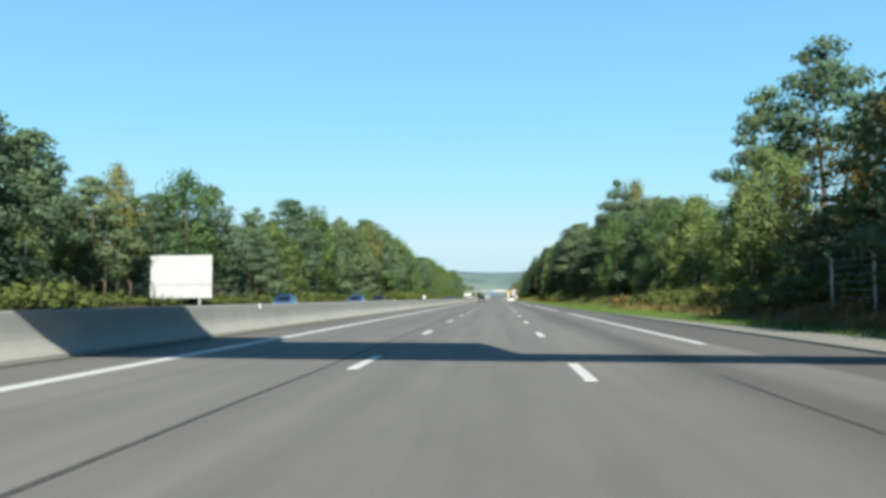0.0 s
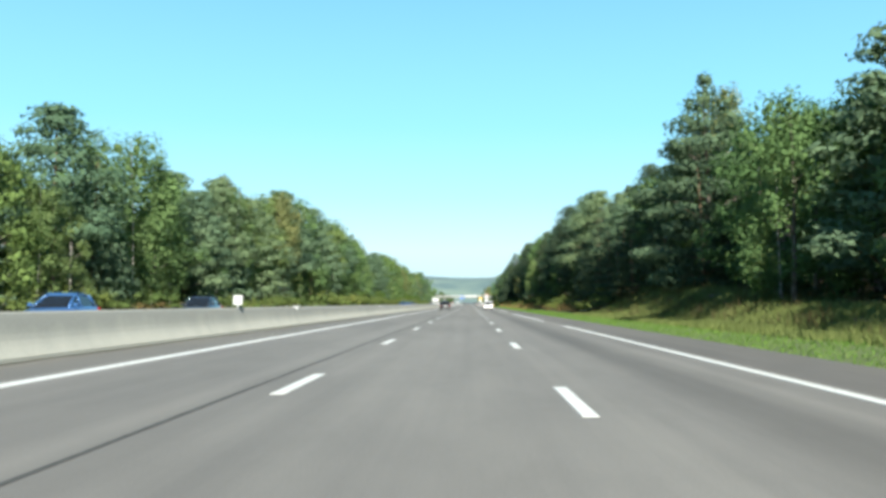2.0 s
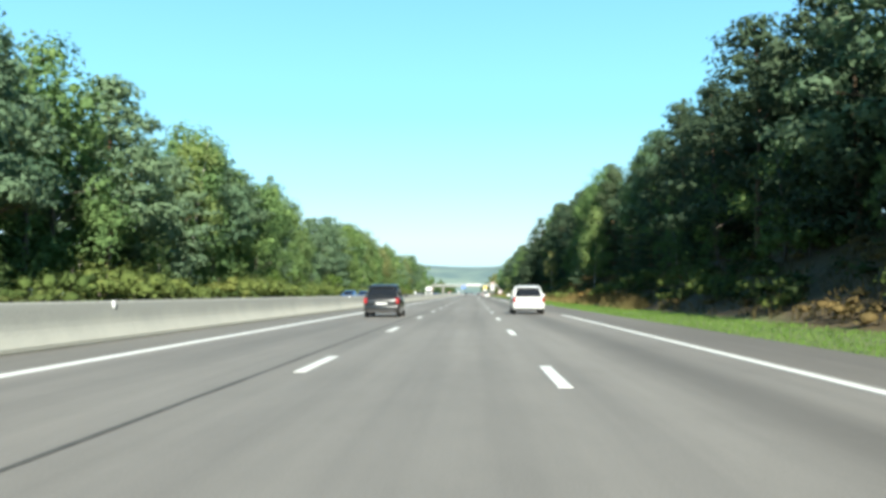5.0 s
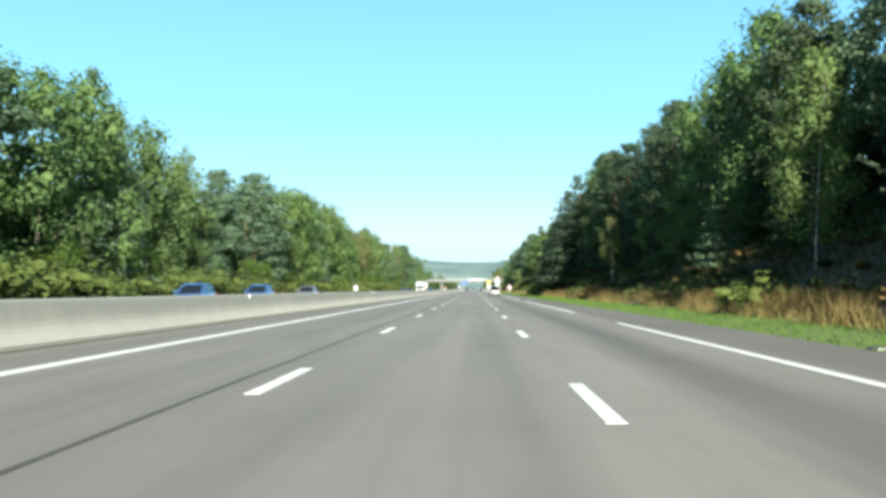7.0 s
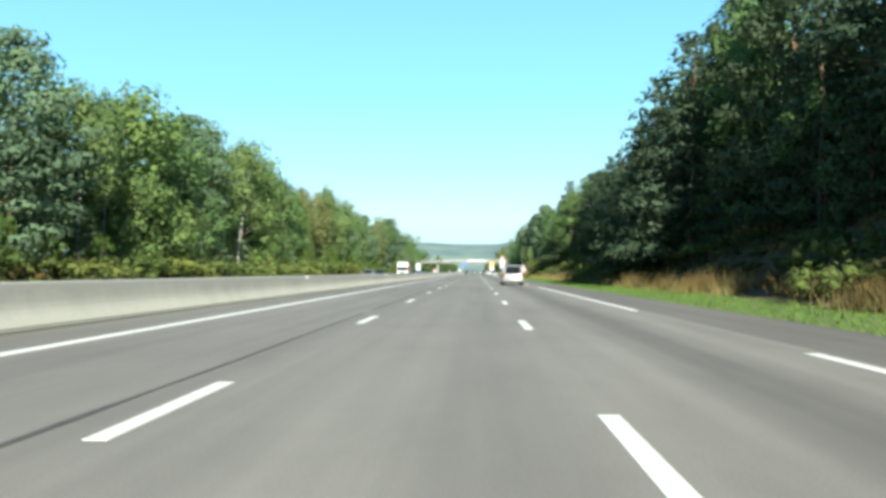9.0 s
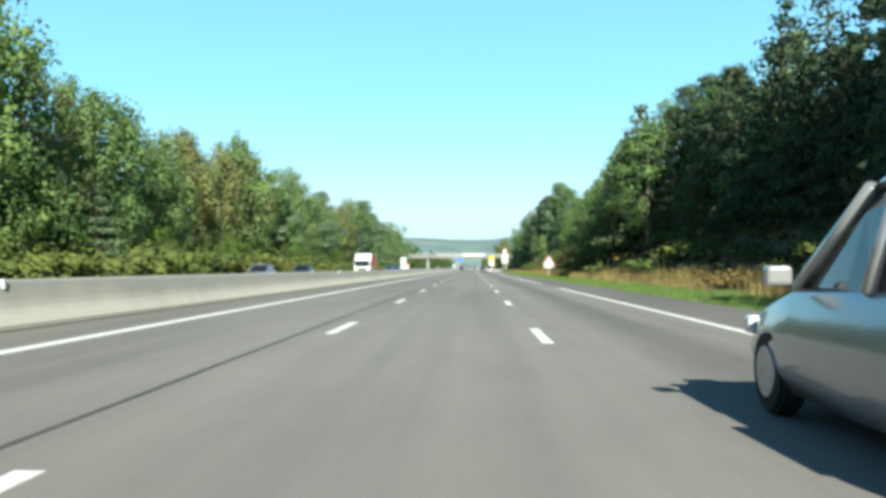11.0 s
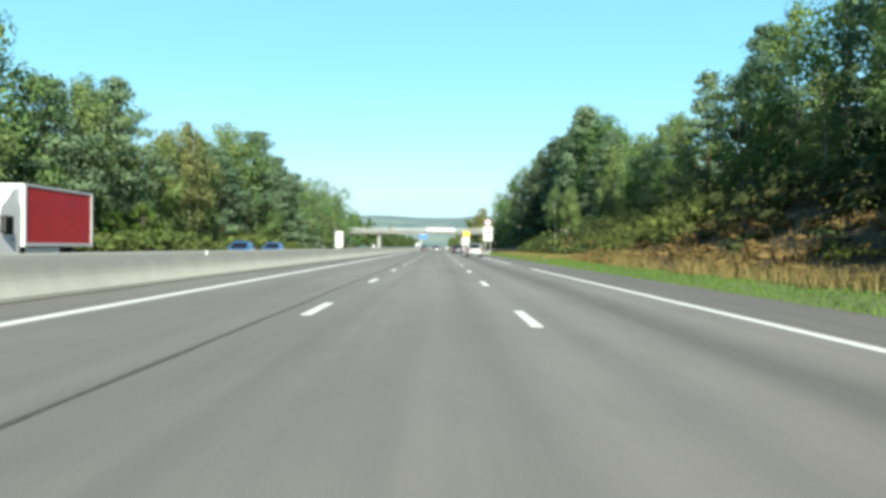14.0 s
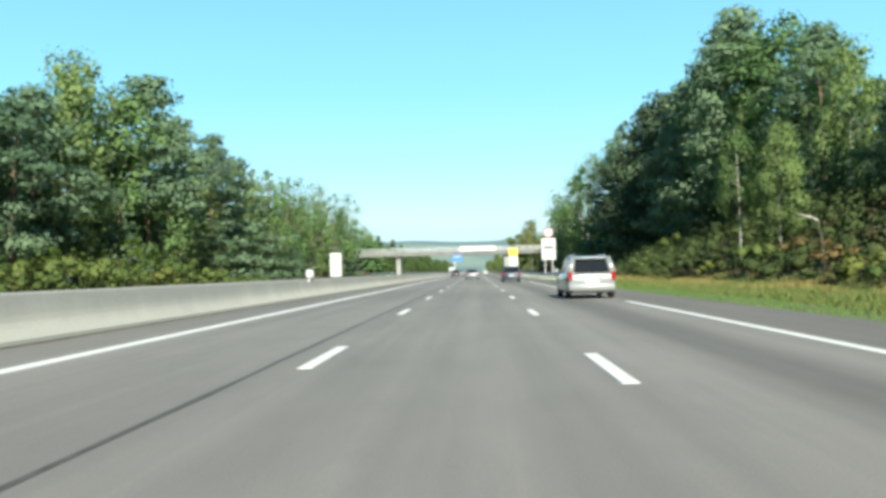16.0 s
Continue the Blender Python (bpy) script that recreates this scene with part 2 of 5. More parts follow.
M_PINE = leaf_material("pine_needles", (0.068, 0.116, 0.074), (0.172, 0.246, 0.156), (0.225, 0.275, 0.160), 0.12, 0.22)
# pine green lowered so the right-hand wood carries its shade in the colour
M_SHADEDPINE = leaf_material("shaded_pine_needles", (0.026, 0.046, 0.030), (0.088, 0.124, 0.078), (0.12, 0.145, 0.08), 0.12, 0.18)
# leaf green darkened: the bank's shade is put into the colour
M_SHADEDLEAF = leaf_material("shaded_bank_leaves", (0.024, 0.042, 0.018), (0.078, 0.104, 0.042), (0.11, 0.115, 0.05), 0.15, 0.18)
M_SPRUCE = leaf_material("spruce_needles", (0.052, 0.092, 0.060), (0.135, 0.194, 0.120), (0.160, 0.215, 0.125), 0.12, 0.22)
M_BIRCH = leaf_material("birch_leaves", (0.112, 0.166, 0.066), (0.238, 0.318, 0.136), (0.320, 0.340, 0.150), 0.15, 0.36)
M_GOLD = leaf_material("turning_birch_leaves", (0.142, 0.154, 0.070), (0.268, 0.280, 0.128), (0.315, 0.292, 0.135), 0.2, 0.36)
M_OAK = leaf_material("oak_leaves", (0.078, 0.140, 0.054), (0.180, 0.276, 0.114), (0.225, 0.290, 0.110), 0.12, 0.30)
M_RUST = leaf_material("rusty_beech_leaves", (0.070, 0.066, 0.028), (0.165, 0.135, 0.055), (0.25, 0.165, 0.065), 0.2, 0.26)
M_BUSH = leaf_material("bush_leaves", (0.060, 0.092, 0.028), (0.145, 0.188, 0.064), (0.20, 0.205, 0.075), 0.2, 0.25)
M_BRACKEN = leaf_material("dry_bracken", (0.105, 0.076, 0.034), (0.225, 0.158, 0.072), (0.30, 0.225, 0.10), 0.3, 0.25)
M_LITTER = leaf_material("leaf_litter_and_twigs", (0.055, 0.045, 0.024), (0.118, 0.092, 0.046), (0.16, 0.13, 0.07), 0.3, 0.2)
M_SCRUB = leaf_material("olive_scrub_leaves", (0.056, 0.062, 0.026), (0.125, 0.128, 0.052), (0.175, 0.150, 0.062), 0.2, 0.24)
M_GRASS = leaf_material("grass_blades", (0.064, 0.124, 0.028), (0.132, 0.226, 0.052), (0.20, 0.22, 0.08), 0.2, 0.22)
M_FRESH = leaf_material("fresh_green_leaves", (0.066, 0.120, 0.026), (0.148, 0.232, 0.052), (0.20, 0.26, 0.065), 0.15, 0.25)
M_BROOM = leaf_material("broom_leaves", (0.080, 0.10, 0.030), (0.180, 0.20, 0.062), (0.25, 0.235, 0.08), 0.2, 0.22)
M_DRYGRASS = leaf_material("dry_grass_blades", (0.16, 0.12, 0.05), (0.32, 0.25, 0.11), (0.42, 0.35, 0.17), 0.25, 0.2)
M_ROUGH = leaf_material("rough_grass_blades", (0.084, 0.112, 0.036), (0.175, 0.205, 0.076), (0.26, 0.26, 0.10), 0.25, 0.2)
M_FAR = leaf_material("far_tree_leaves", (0.057, 0.091, 0.037), (0.133, 0.171, 0.061), (0.228, 0.207, 0.073), 0.25, 0.2)
M_BARK_PINE = bark_material("pine_bark", (0.07, 0.045, 0.03), (0.22, 0.135, 0.08))
M_BARK_BIRCH = bark_material("birch_bark", (0.12, 0.11, 0.10), (0.55, 0.52, 0.47), 5, (1, 1, 1.6))
M_BARK = bark_material("grey_bark", (0.06, 0.05, 0.04), (0.18, 0.15, 0.12))

# ======================= mesh helpers =======================


def link_mesh(name, verts, faces, mat, parent=None, label="", smooth=False):
    me = bpy.data.meshes.new(name)
    me.from_pydata([tuple(v) for v in verts], [], [tuple(f) for f in faces])
    me.update()
    if smooth:
        me.polygons.foreach_set("use_smooth", [True] * len(me.polygons))
    me.materials.append(mat)
    ob = new(name, me)
    ob.parent = parent
    if label:
        ob["label"] = label
    return ob


def part(name, bm, mat, parent=None, label="", smooth=False):
    """Links a bmesh as one mesh object, under a thing or under a part."""
    me = bpy.data.meshes.new(name)
    bmesh.ops.recalc_face_normals(bm, faces=bm.faces)
    bm.to_mesh(me)
    bm.free()
    if smooth:
        me.polygons.foreach_set("use_smooth", [True] * len(me.polygons))
    me.materials.append(mat)
    ob = new(name, me)
    ob.parent = parent
    if label:
        ob["label"] = label
    return ob


def thing(name, at, label, category, group="", kind="", turn=0.0):
    ob = new(name)
    ob.empty_display_size = 0.3
    ob.matrix_basis = pose(*at, 0, 0, turn)
    return tagged(ob, label, category, group, kind)


def box(bm, x0, x1, y0, y1, z0, z1, bevel=0.0, m=None):
    made = bmesh.ops.create_cube(bm, size=1)["verts"]
    bmesh.ops.scale(bm, vec=(x1 - x0, y1 - y0, z1 - z0), verts=made)
    bmesh.ops.translate(bm, vec=((x0 + x1) / 2, (y0 + y1) / 2, (z0 + z1) / 2), verts=made)
    if m is not None:
        bmesh.ops.transform(bm, matrix=m, verts=made)
    if bevel:
        edges = {e for vv in made for e in vv.link_edges}
        bmesh.ops.bevel(bm, geom=list(edges), offset=bevel, segments=2, affect="EDGES", profile=0.5)
    return bm


def boxed(*a, **k):
    return box(bmesh.new(), *a, **k)


def tube(bm, p0, p1, r0, r1, sides=8, caps=True):
    p0, p1 = Vector(p0), Vector(p1)
    d = p1 - p0
    m = Matrix.Translation((p0 + p1) / 2) @ d.to_track_quat("Z", "Y").to_matrix().to_4x4()
    bmesh.ops.create_cone(bm, cap_ends=caps, segments=sides, radius1=r0, radius2=r1, depth=d.length, matrix=m)
    return bm


def tubed(*a, **k):
    return tube(bmesh.new(), *a, **k)


def prism(bm, outline, axis, a, b):
    """An outline of (u, v) pulled from a to b along an axis: 'x' takes (y, z), 'y' takes (x, z)."""
    def at(u, v, w):
        return (w, u, v) if axis == "x" else (u, w, v)
    one = [bm.verts.new(at(u, v, a)) for u, v in outline]
    two = [bm.verts.new(at(u, v, b)) for u, v in outline]
    n = len(outline)
    bm.faces.new(one)
    bm.faces.new(two[::-1])
    for i in range(n):
        bm.faces.new((one[i], two[i], two[(i + 1) % n], one[(i + 1) % n]))
    return bm


# ======================= ground =======================


def smooth01(v):
    v = min(1.0, max(0.0, v))
    return v * v * (3 - 2 * v)


def bank(y):
    """Height of the cutting's bank beside the carriageway, and where its foot stands."""
    a = 0.8 + 3.4 * smooth01((y - 95) / 70) + 0.8 * smooth01((y - 510) / 40) * (1 - smooth01((y - 610) / 40)) - 3.2 * smooth01((y - 620) / 80)
    foot = 11.0 + 3.0 * smooth01((y - 540) / 40) + 1.0 * (1 - smooth01((y - 60) / 50))
    return a, foot


def ground_z(x, y):
    z = -0.05
    if x > 7.4:
        a, foot = bank(y)
        z = -0.05 + 0.10 * smooth01((x - 7.9) / 3)
        z += a * smooth01((x - foot) / (2.0 * a + 1.5))
        z += 0.06 * (x > 9) * noise.noise((x * 0.4, y * 0.3, 0)) + 0.25 * smooth01((x - foot) / 4) * noise.noise((x * 0.15, y * 0.12, 3))
    elif x < -24:
        z = -0.05 + 0.5 * smooth01((-24 - x) / 5) + 0.2 * smooth01((-24 - x) / 5) * noise.noise((x * 0.15, y * 0.1, 7))
    return z


def build_ground():
    xs = [-4800, -1500, -500, -200, -120, -80, -60, -50, -44, -40, -36, -33, -31, -29, -27, -25.5, -24, -15, -8, 0, 7.4, 7.8]
    xs += [8.3 + 0.6 * i for i in range(8)] + [13.1 + 0.8 * i for i in range(15)] + [25.5, 28, 32, 38, 46, 60, 90, 150, 300, 700, 1600, 4800]
    ys = [-900, -300, -160, -120, -90] + [-70 + 2.5 * i for i in range(334)] + [780 + 20 * i for i in range(22)] + [1300, 1500, 1800, 2200, 2800, 3600, 4800]
    verts = [(x, y, ground_z(x, y)) for y in ys for x in xs]
    w = len(xs)
    faces = [(j * w + i, j * w + i + 1, (j + 1) * w + i + 1, (j + 1) * w + i) for j in range(len(ys) - 1) for i in range(w - 1)]
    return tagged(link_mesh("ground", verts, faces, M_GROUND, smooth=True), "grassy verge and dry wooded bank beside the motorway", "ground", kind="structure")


build_ground()

# ======================= road =======================
Y0, Y1 = -120.0, 2600.0


def slab(name, x0, x1, mat, label, top=0.0):
    ob = part(name, boxed(x0, x1, Y0, Y1, -0.5, top), mat)
    return tagged(ob, label, "road", kind="structure")


road = slab("road", -5.9, 5.5, M_ROAD, "worn grey asphalt of a three-lane motorway")
slab("shoulder", 5.5, 7.75, M_SHOULDER, "dark asphalt hard shoulder beside the grass verge", -0.004)
slab("median_strip", -7.75, -5.9, M_STRIP, "dark asphalt strip at the foot of the barrier", -0.004)
slab("opposite_road", -24.0, -8.6, M_ROAD, "worn asphalt of the oncoming carriageway", -0.01)


def build_bay():
    """Pale gravel bay beside the shoulder, tapering into the verge."""
    outline = [(7.74, 4.0), (9.9, 4.0), (9.9, 21.5), (9.1, 30.0), (8.4, 42.0), (7.9, 58.0), (7.74, 62.0)]
    bm = bmesh.new()
    low = [bm.verts.new((x, y, -0.3)) for x, y in outline]
    top = [bm.verts.new((x, y, 0.055)) for x, y in outline]
    bm.faces.new(top)
    for i in range(len(outline)):
        j = (i + 1) % len(outline)
        bm.faces.new((low[i], low[j], top[j], top[i]))
    tagged(part("gravel_bay", bm, M_GRAVEL), "pale gravel strip between hard shoulder and verge", "road", kind="structure")


build_bay()


def strip(name, x0, x1, y0, y1, mat, parent, z=0.006, label=""):
    ob = link_mesh(name, [(x0, y0, -0.01), (x1, y0, -0.01), (x1, y1, -0.01), (x0, y1, -0.01), (x0 + 0.004, y0, z), (x1 - 0.004, y0, z), (x1 - 0.004, y1, z), (x0 + 0.004, y1, z)],
                   [(4, 5, 6, 7), (0, 1, 5, 4), (1, 2, 6, 5), (2, 3, 7, 6), (3, 0, 4, 7)], mat, parent, label)
    return ob


strip("edge_line", -5.70, -5.42, Y0, Y1, M_PAINT, road, label="continuous white edge line")
for k in range(-3, 75):
    strip("lane_dash", -1.84, -1.66, 0.54 + 13 * k, 3.54 + 13 * k, M_PAINT, road)
    strip("lane_dash", 1.66, 1.84, -1.33 + 13 * k, 1.67 + 13 * k, M_PAINT, road)
for k in range(-2, 22):
    strip("edge_dash", 5.13, 5.35, 20.75 + 51.85 * k, 59.6 + 51.85 * k, M_PAINT, road)


def seam(name, x, y0, y1, half, label):
    """A sealed crack that wanders a little along the road."""
    verts, faces = [], []
    n = max(2, int((y1 - y0) / 1.5))
    for i in range(n + 1):
        y = y0 + (y1 - y0) * i / n
        c = x + 0.03 * noise.noise((0, y * 0.2, 1)) + 0.015 * noise.noise((0, y * 1.1, 5))
        h = half * (0.75 + 0.5 * noise.noise((4, y * 0.5, 2)))
        verts += [(c - h, y, 0.004), (c + h, y, 0.004)]
        if i:
            j = 2 * i
            faces.append((j - 2, j - 1, j + 1, j))
    return link_mesh(name, verts, faces, M_SEAL, road, label)


for y0, y1 in ((-60, 56.5), (57.2, 61.8), (62.9, 63.6), (65.6, 139.5), (151, 330), (332, 900)):
    seam("sealed_joint", -2.25, y0, y1, 0.05, "black bitumen joint seal")
seam("sealed_joint", 3.6, -40, 12.5, 0.04, "black bitumen joint seal")

# ======================= concrete median barrier =======================


def build_barrier():
    half = [(0.44, -0.3), (0.43, 0.08), (0.37, 0.18), (0.31, 0.28), (0.26, 0.38), (0.225, 0.50), (0.20, 0.64), (0.17, 0.80), (0.15, 0.88), (0.12, 0.91)]
    outline = [(-8.13 - u, v) for u, v in half] + [(-8.13 + u, v) for u, v in reversed(half)]
    root = thing("concrete_barrier", (0, 0, 0), "weathered pale concrete safety barrier along the median", "barrier", kind="structure")
    step = 48.0
    for k in range(-2, 24):
        part("barrier_section", prism(bmesh.new(), outline, "y", k * step, (k + 1) * step - 0.008), M_BARRIER, root, smooth=False)
    far = prism(bmesh.new(), outline, "y", 24 * step, 2500)
    part("barrier_section", far, M_BARRIER, root)
    # dirt line at the foot
    verts, faces = [], []
    for i in range(420):
        y = -100 + i * 2.5
        verts += [(-7.72, y, 0.004), (-7.50 + 0.10 * noise.noise((0, y * 0.3, 9)), y, 0.004)]
        if i:
            faces.append((2 * i - 2, 2 * i - 1, 2 * i + 1, 2 * i))
    link_mesh("gutter_dirt", verts, faces, M_DIRT, root, "dark dirt along the barrier's foot")


build_barrier()


def build_reflector():
    root = thing("barrier_reflector", (0, 0, -50), "small white reflector fixed to the concrete barrier", "reflector", "reflectors along the barrier")
    part("housing", boxed(-0.03, 0.05, -0.05, 0.05, -0.09, 0.10, 0.012), M_WHITE, root)
    part("reflective_face", boxed(-0.022, 0.042, -0.056, -0.050, -0.06, 0.07), M_LAMP_CLEAR, root)
    return root


first = build_reflector()
first.matrix_basis = pose(-7.965, 30.7, 0.82)
for k in range(2, 18):
    copy_thing(first, pose(-7.965, -9.4 + 40.1 * k, 0.82))


def build_marker():
    root = thing("marker_plate", (-7.98, 100.0, 0.91), "white marker plate on a short post above the barrier", "marker plate", "marker plates on the barrier")
    part("post", boxed(-0.03, 0.03, -0.02, 0.02, 0, 0.20), M_STEEL, root)
    part("plate", boxed(-0.17, 0.17, -0.03, -0.01, 0.10, 0.46, 0.02), M_WHITE, root)
    return root


marker = build_marker()
for y in (301.0, 592.5):
    copy_thing(marker, pose(-7.98, y, 0.91))

# ======================= trees =======================
rng = np.random.default_rng(7)


def leaf_mesh(centres, normals, sizes, aspect=1.0):
    """Many small leaves, each a three-cornered island of its own, that scatter about the clump's surface."""
    normals = normals / (np.linalg.norm(normals, axis=1, keepdims=True) + 1e-9) + rng.normal(size=normals.shape) * 0.22
    n = len(centres)
    nn = normals / (np.linalg.norm(normals, axis=1, keepdims=True) + 1e-9)
    ref = rng.normal(size=(n, 3))
    u = np.cross(nn, ref)
    u /= np.linalg.norm(u, axis=1, keepdims=True) + 1e-9
    w = np.cross(nn, u)
    a = (sizes * 0.62)[:, None]
    verts = np.empty((n, 3, 3))
    verts[:, 0] = centres + u * a * aspect
    verts[:, 1] = centres - u * a * 0.5 * aspect + w * a * 0.8
    verts[:, 2] = centres - u * a * 0.5 * aspect - w * a * 0.8
    return verts.reshape(-1, 3)


def ball(level):
    bm = bmesh.new()
    bmesh.ops.create_icosphere(bm, subdivisions=level, radius=1.0)
    bm.verts.ensure_lookup_table()
    v = np.array([tuple(w.co) for w in bm.verts])
    f = np.array([[w.index for w in face.verts] for face in bm.faces])
    bm.free()
    return v, f


CORE = ball(1)


def cores(lumps, fill):
    """The dense inside of each clump: an uneven lump that the outer leaves grow round."""
    unit, tri = CORE
    V, F, N = [], [], []
    for n, (x, y, z, rx, ry, rz) in enumerate(lumps):
        turn = Matrix.Rotation(rng.uniform(0, 6.28), 3, "Z") @ Matrix.Rotation(rng.uniform(0, 6.28), 3, "X")
        d = unit @ np.array(turn)
        k = fill * rng.uniform(0.45, 1.2, (len(d), 1))
        V.append(np.array([x, y, z]) + d * k * np.array([rx, ry, rz]))
        N.append(d + np.array([0, 0, 0.35]))
        F.append(tri + n * len(d))
    return np.concatenate(V), np.concatenate(F), np.concatenate(N)


def leaves_object(name, verts, mat, parent, label="", soft=None, core=None):
    n = len(verts) // 3
    index = np.arange(3 * n, dtype=np.int32)
    if core is not None:
        index = np.concatenate([index, (core[1] + 3 * n).astype(np.int32).ravel()])
        verts = np.concatenate([verts, core[0]])
    total = len(index) // 3
    me = bpy.data.meshes.new(name)
    me.vertices.add(len(verts))
    me.vertices.foreach_set("co", verts.astype(np.float32).ravel())
    me.loops.add(3 * total)
    me.loops.foreach_set("vertex_index", index)
    me.polygons.add(total)
    me.polygons.foreach_set("loop_start", (np.arange(total) * 3).astype(np.int32))
    me.update(calc_edges=True)
    if soft is not None or core is not None:
        me.polygons.foreach_set("use_smooth", [True] * total)
    if soft is not None:
        split = np.repeat(soft, 3, axis=0)
        if core is not None:
            split = np.concatenate([split, core[2][core[1].ravel()]])
        me.normals_split_custom_set(split / (np.linalg.norm(split, axis=1, keepdims=True) + 1e-9))
    me.materials.append(mat)
    ob = new(name, me)
    ob.parent = parent
    if label:
        ob["label"] = label
    return ob


def blob_leaves(c, radii, count, size, up=0.35, shell=0.62, loose=0.24, reach=1.15):
    """Leaves spread through an uneven lump round c, thicker towards its skin, facing outwards."""
    d = rng.normal(size=(count, 3))
    d /= np.linalg.norm(d, axis=1, keepdims=True)
    r = rng.uniform(shell, reach, (count, 1)) ** 0.8
    p = np.array(c) + d * r * np.array(radii)
    nrm = d + rng.normal(size=(count, 3)) * loose + np.array([0, 0, up])
    s = size * rng.uniform(0.55, 1.35, count)
    return p, nrm, s


def limbs_bmesh(trunk, limbs):
    """trunk and limbs: chains of (point, radius)."""
    bm = bmesh.new()
    for chain, sides in [(trunk, 7)] + [(l, 3) for l in limbs]:
        rings = []
        for i, (p, r) in enumerate(chain):
            p = Vector(p)
            d = Vector(chain[min(i + 1, len(chain) - 1)][0]) - Vector(chain[max(i - 1, 0)][0])
            q = d.to_track_quat("Z", "Y")
            rings.append([bm.verts.new(p + q @ Vector((r * math.cos(2 * math.pi * k / sides), r * math.sin(2 * math.pi * k / sides), 0))) for k in range(sides)])
        for a, b in zip(rings, rings[1:]):
            for k in range(sides):
                bm.faces.new((a[k], a[(k + 1) % sides], b[(k + 1) % sides], b[k]))
    return bm


def make_tree(name, label, height, lumps, leaf, leaf_count, leaf_mat, bark, trunk_r, lean=0.0, trunk_top=0.95, aspect=1.0, limb_share=0.42, whole_share=0.3):
    """lumps: (x, y, z, rx, ry, rz, weight). Limbs run from the trunk to the lumps."""
    root = thing(name, (0, 0, -80), label, "tree")
    bend = rng.uniform(-1, 1, 2) * lean
    def axis(z):
        f = z / height
        return np.array([bend[0] * f * f + 0.15 * math.sin(3 * f + bend[1]), bend[1] * f * f, z])
    trunk = [(axis(-0.6), trunk_r * 1.35), (axis(0.25), trunk_r * 1.05)] + [(axis(height * trunk_top * f), trunk_r * (1.0 - 0.88 * f)) for f in (0.12, 0.28, 0.45, 0.6, 0.75, 0.88, 1.0)]
    limbs = []
    for i, (x, y, z, rx, ry, rz, wgt) in enumerate(lumps):
        reach = math.hypot(x, y)
        if reach < 0.5 or rng.uniform() > limb_share:
            continue
        z0 = max(height * 0.08, z - 0.45 * reach - 0.3)
        a = axis(min(z0, height * trunk_top))
        b = np.array([x, y, z])
        mid = (a + b) / 2 + np.array([0, 0, 0.12 * reach])
        rr = 0.018 + 0.010 * reach
        limbs.append([(a, rr * 1.3), (mid, rr), (b, rr * 0.4)])
    ob = part("trunk", limbs_bmesh(trunk, limbs), bark, root, smooth=True)
    if bark is M_BARK_BIRCH:
        ob.data.materials.append(M_BARK)
        own = 7 * (len(trunk) - 1)
        ob.data.polygons.foreach_set("material_index", [int(i >= own) for i in range(len(ob.data.polygons))])
    total = sum(l[6] for l in lumps)
    P, N, S = [], [], []
    for x, y, z, rx, ry, rz, wgt in lumps:
        cnt = max(6, int(leaf_count * wgt / total))
        p, nr, s = blob_leaves((x, y, z), (rx, ry, rz), cnt, leaf, shell=0.5, reach=1.24)
        P.append(p), N.append(nr), S.append(s)
    P, N, S = np.concatenate(P), np.concatenate(N), np.concatenate(S)
    # a leaf's light follows both its clump and the whole crown
    whole = P - np.array([0, 0, height * 0.5])
    whole[:, 2] *= 0.5
    whole /= np.linalg.norm(whole, axis=1, keepdims=True) + 1e-9
    leaves_object("crown", leaf_mesh(P, N, S, aspect), leaf_mat, root, soft=N + whole_share * whole, core=cores([l[:6] for l in lumps], 0.3))
    return root


def lumps_pine(h, base, spread, n=48):
    """Open crown of flat needle pads on a bare trunk."""
    out = []
    for i in range(n):
        f = i / (n - 1)
        z = h * (base + (0.97 - base) * f)
        prof = spread * (0.45 + 0.75 * math.sin(math.pi * min(1, 0.25 + 0.75 * f))) * (1.05 - 0.75 * f ** 2.2)
        a = i * 2.4 + rng.uniform(-0.5, 0.5)
        r = prof * rng.uniform(0.4, 1.0)
        size = rng.uniform(0.85, 1.45) * (1.2 - 0.35 * f)
        out.append((r * math.cos(a), r * math.sin(a), z + rng.uniform(-0.3, 0.3), size * 1.15, size * 1.15, size * rng.uniform(0.38, 0.56), size ** 2))
    return out


def lumps_cone(h, base, spread, tiers=12, blunt=False):
    """Tiers of drooping branches that narrow to a tip."""
    out = []
    for i in range(tiers):
        f = i / (tiers - 1)
        z = h * (base + (0.95 - base) * f)
        r = spread * ((1 - f) ** 0.8 if not blunt else (1 - f ** 4) ** 0.8 * (0.86 + 0.2 * math.sin(2.2 * i))) * rng.uniform(0.85, 1.1) + 0.3
        m = max(3, int(8 * (1 - f) + 3.5))
        for k in range(m):
            a = 2 * math.pi * k / m + i * 0.9 + rng.uniform(-0.3, 0.3)
            rr = r * rng.uniform(0.5, 0.9)
            s = min(0.33 * r, 1.1) + 0.45
            out.append((rr * math.cos(a), rr * math.sin(a), z - 0.15 * rr + rng.uniform(-0.18, 0.18), s, s, s * (rng.uniform(0.28, 0.36) + (0.0 if blunt else 0.12) + 0.4 * smooth01((f - 0.6) / 0.4)), s * s))
    out.append((0, 0, h * 0.90, 0.8, 0.8, 0.9, 0.9))
    out.append((0, 0, h * 0.95, 0.45, 0.45, 0.6, 0.4))
    return out


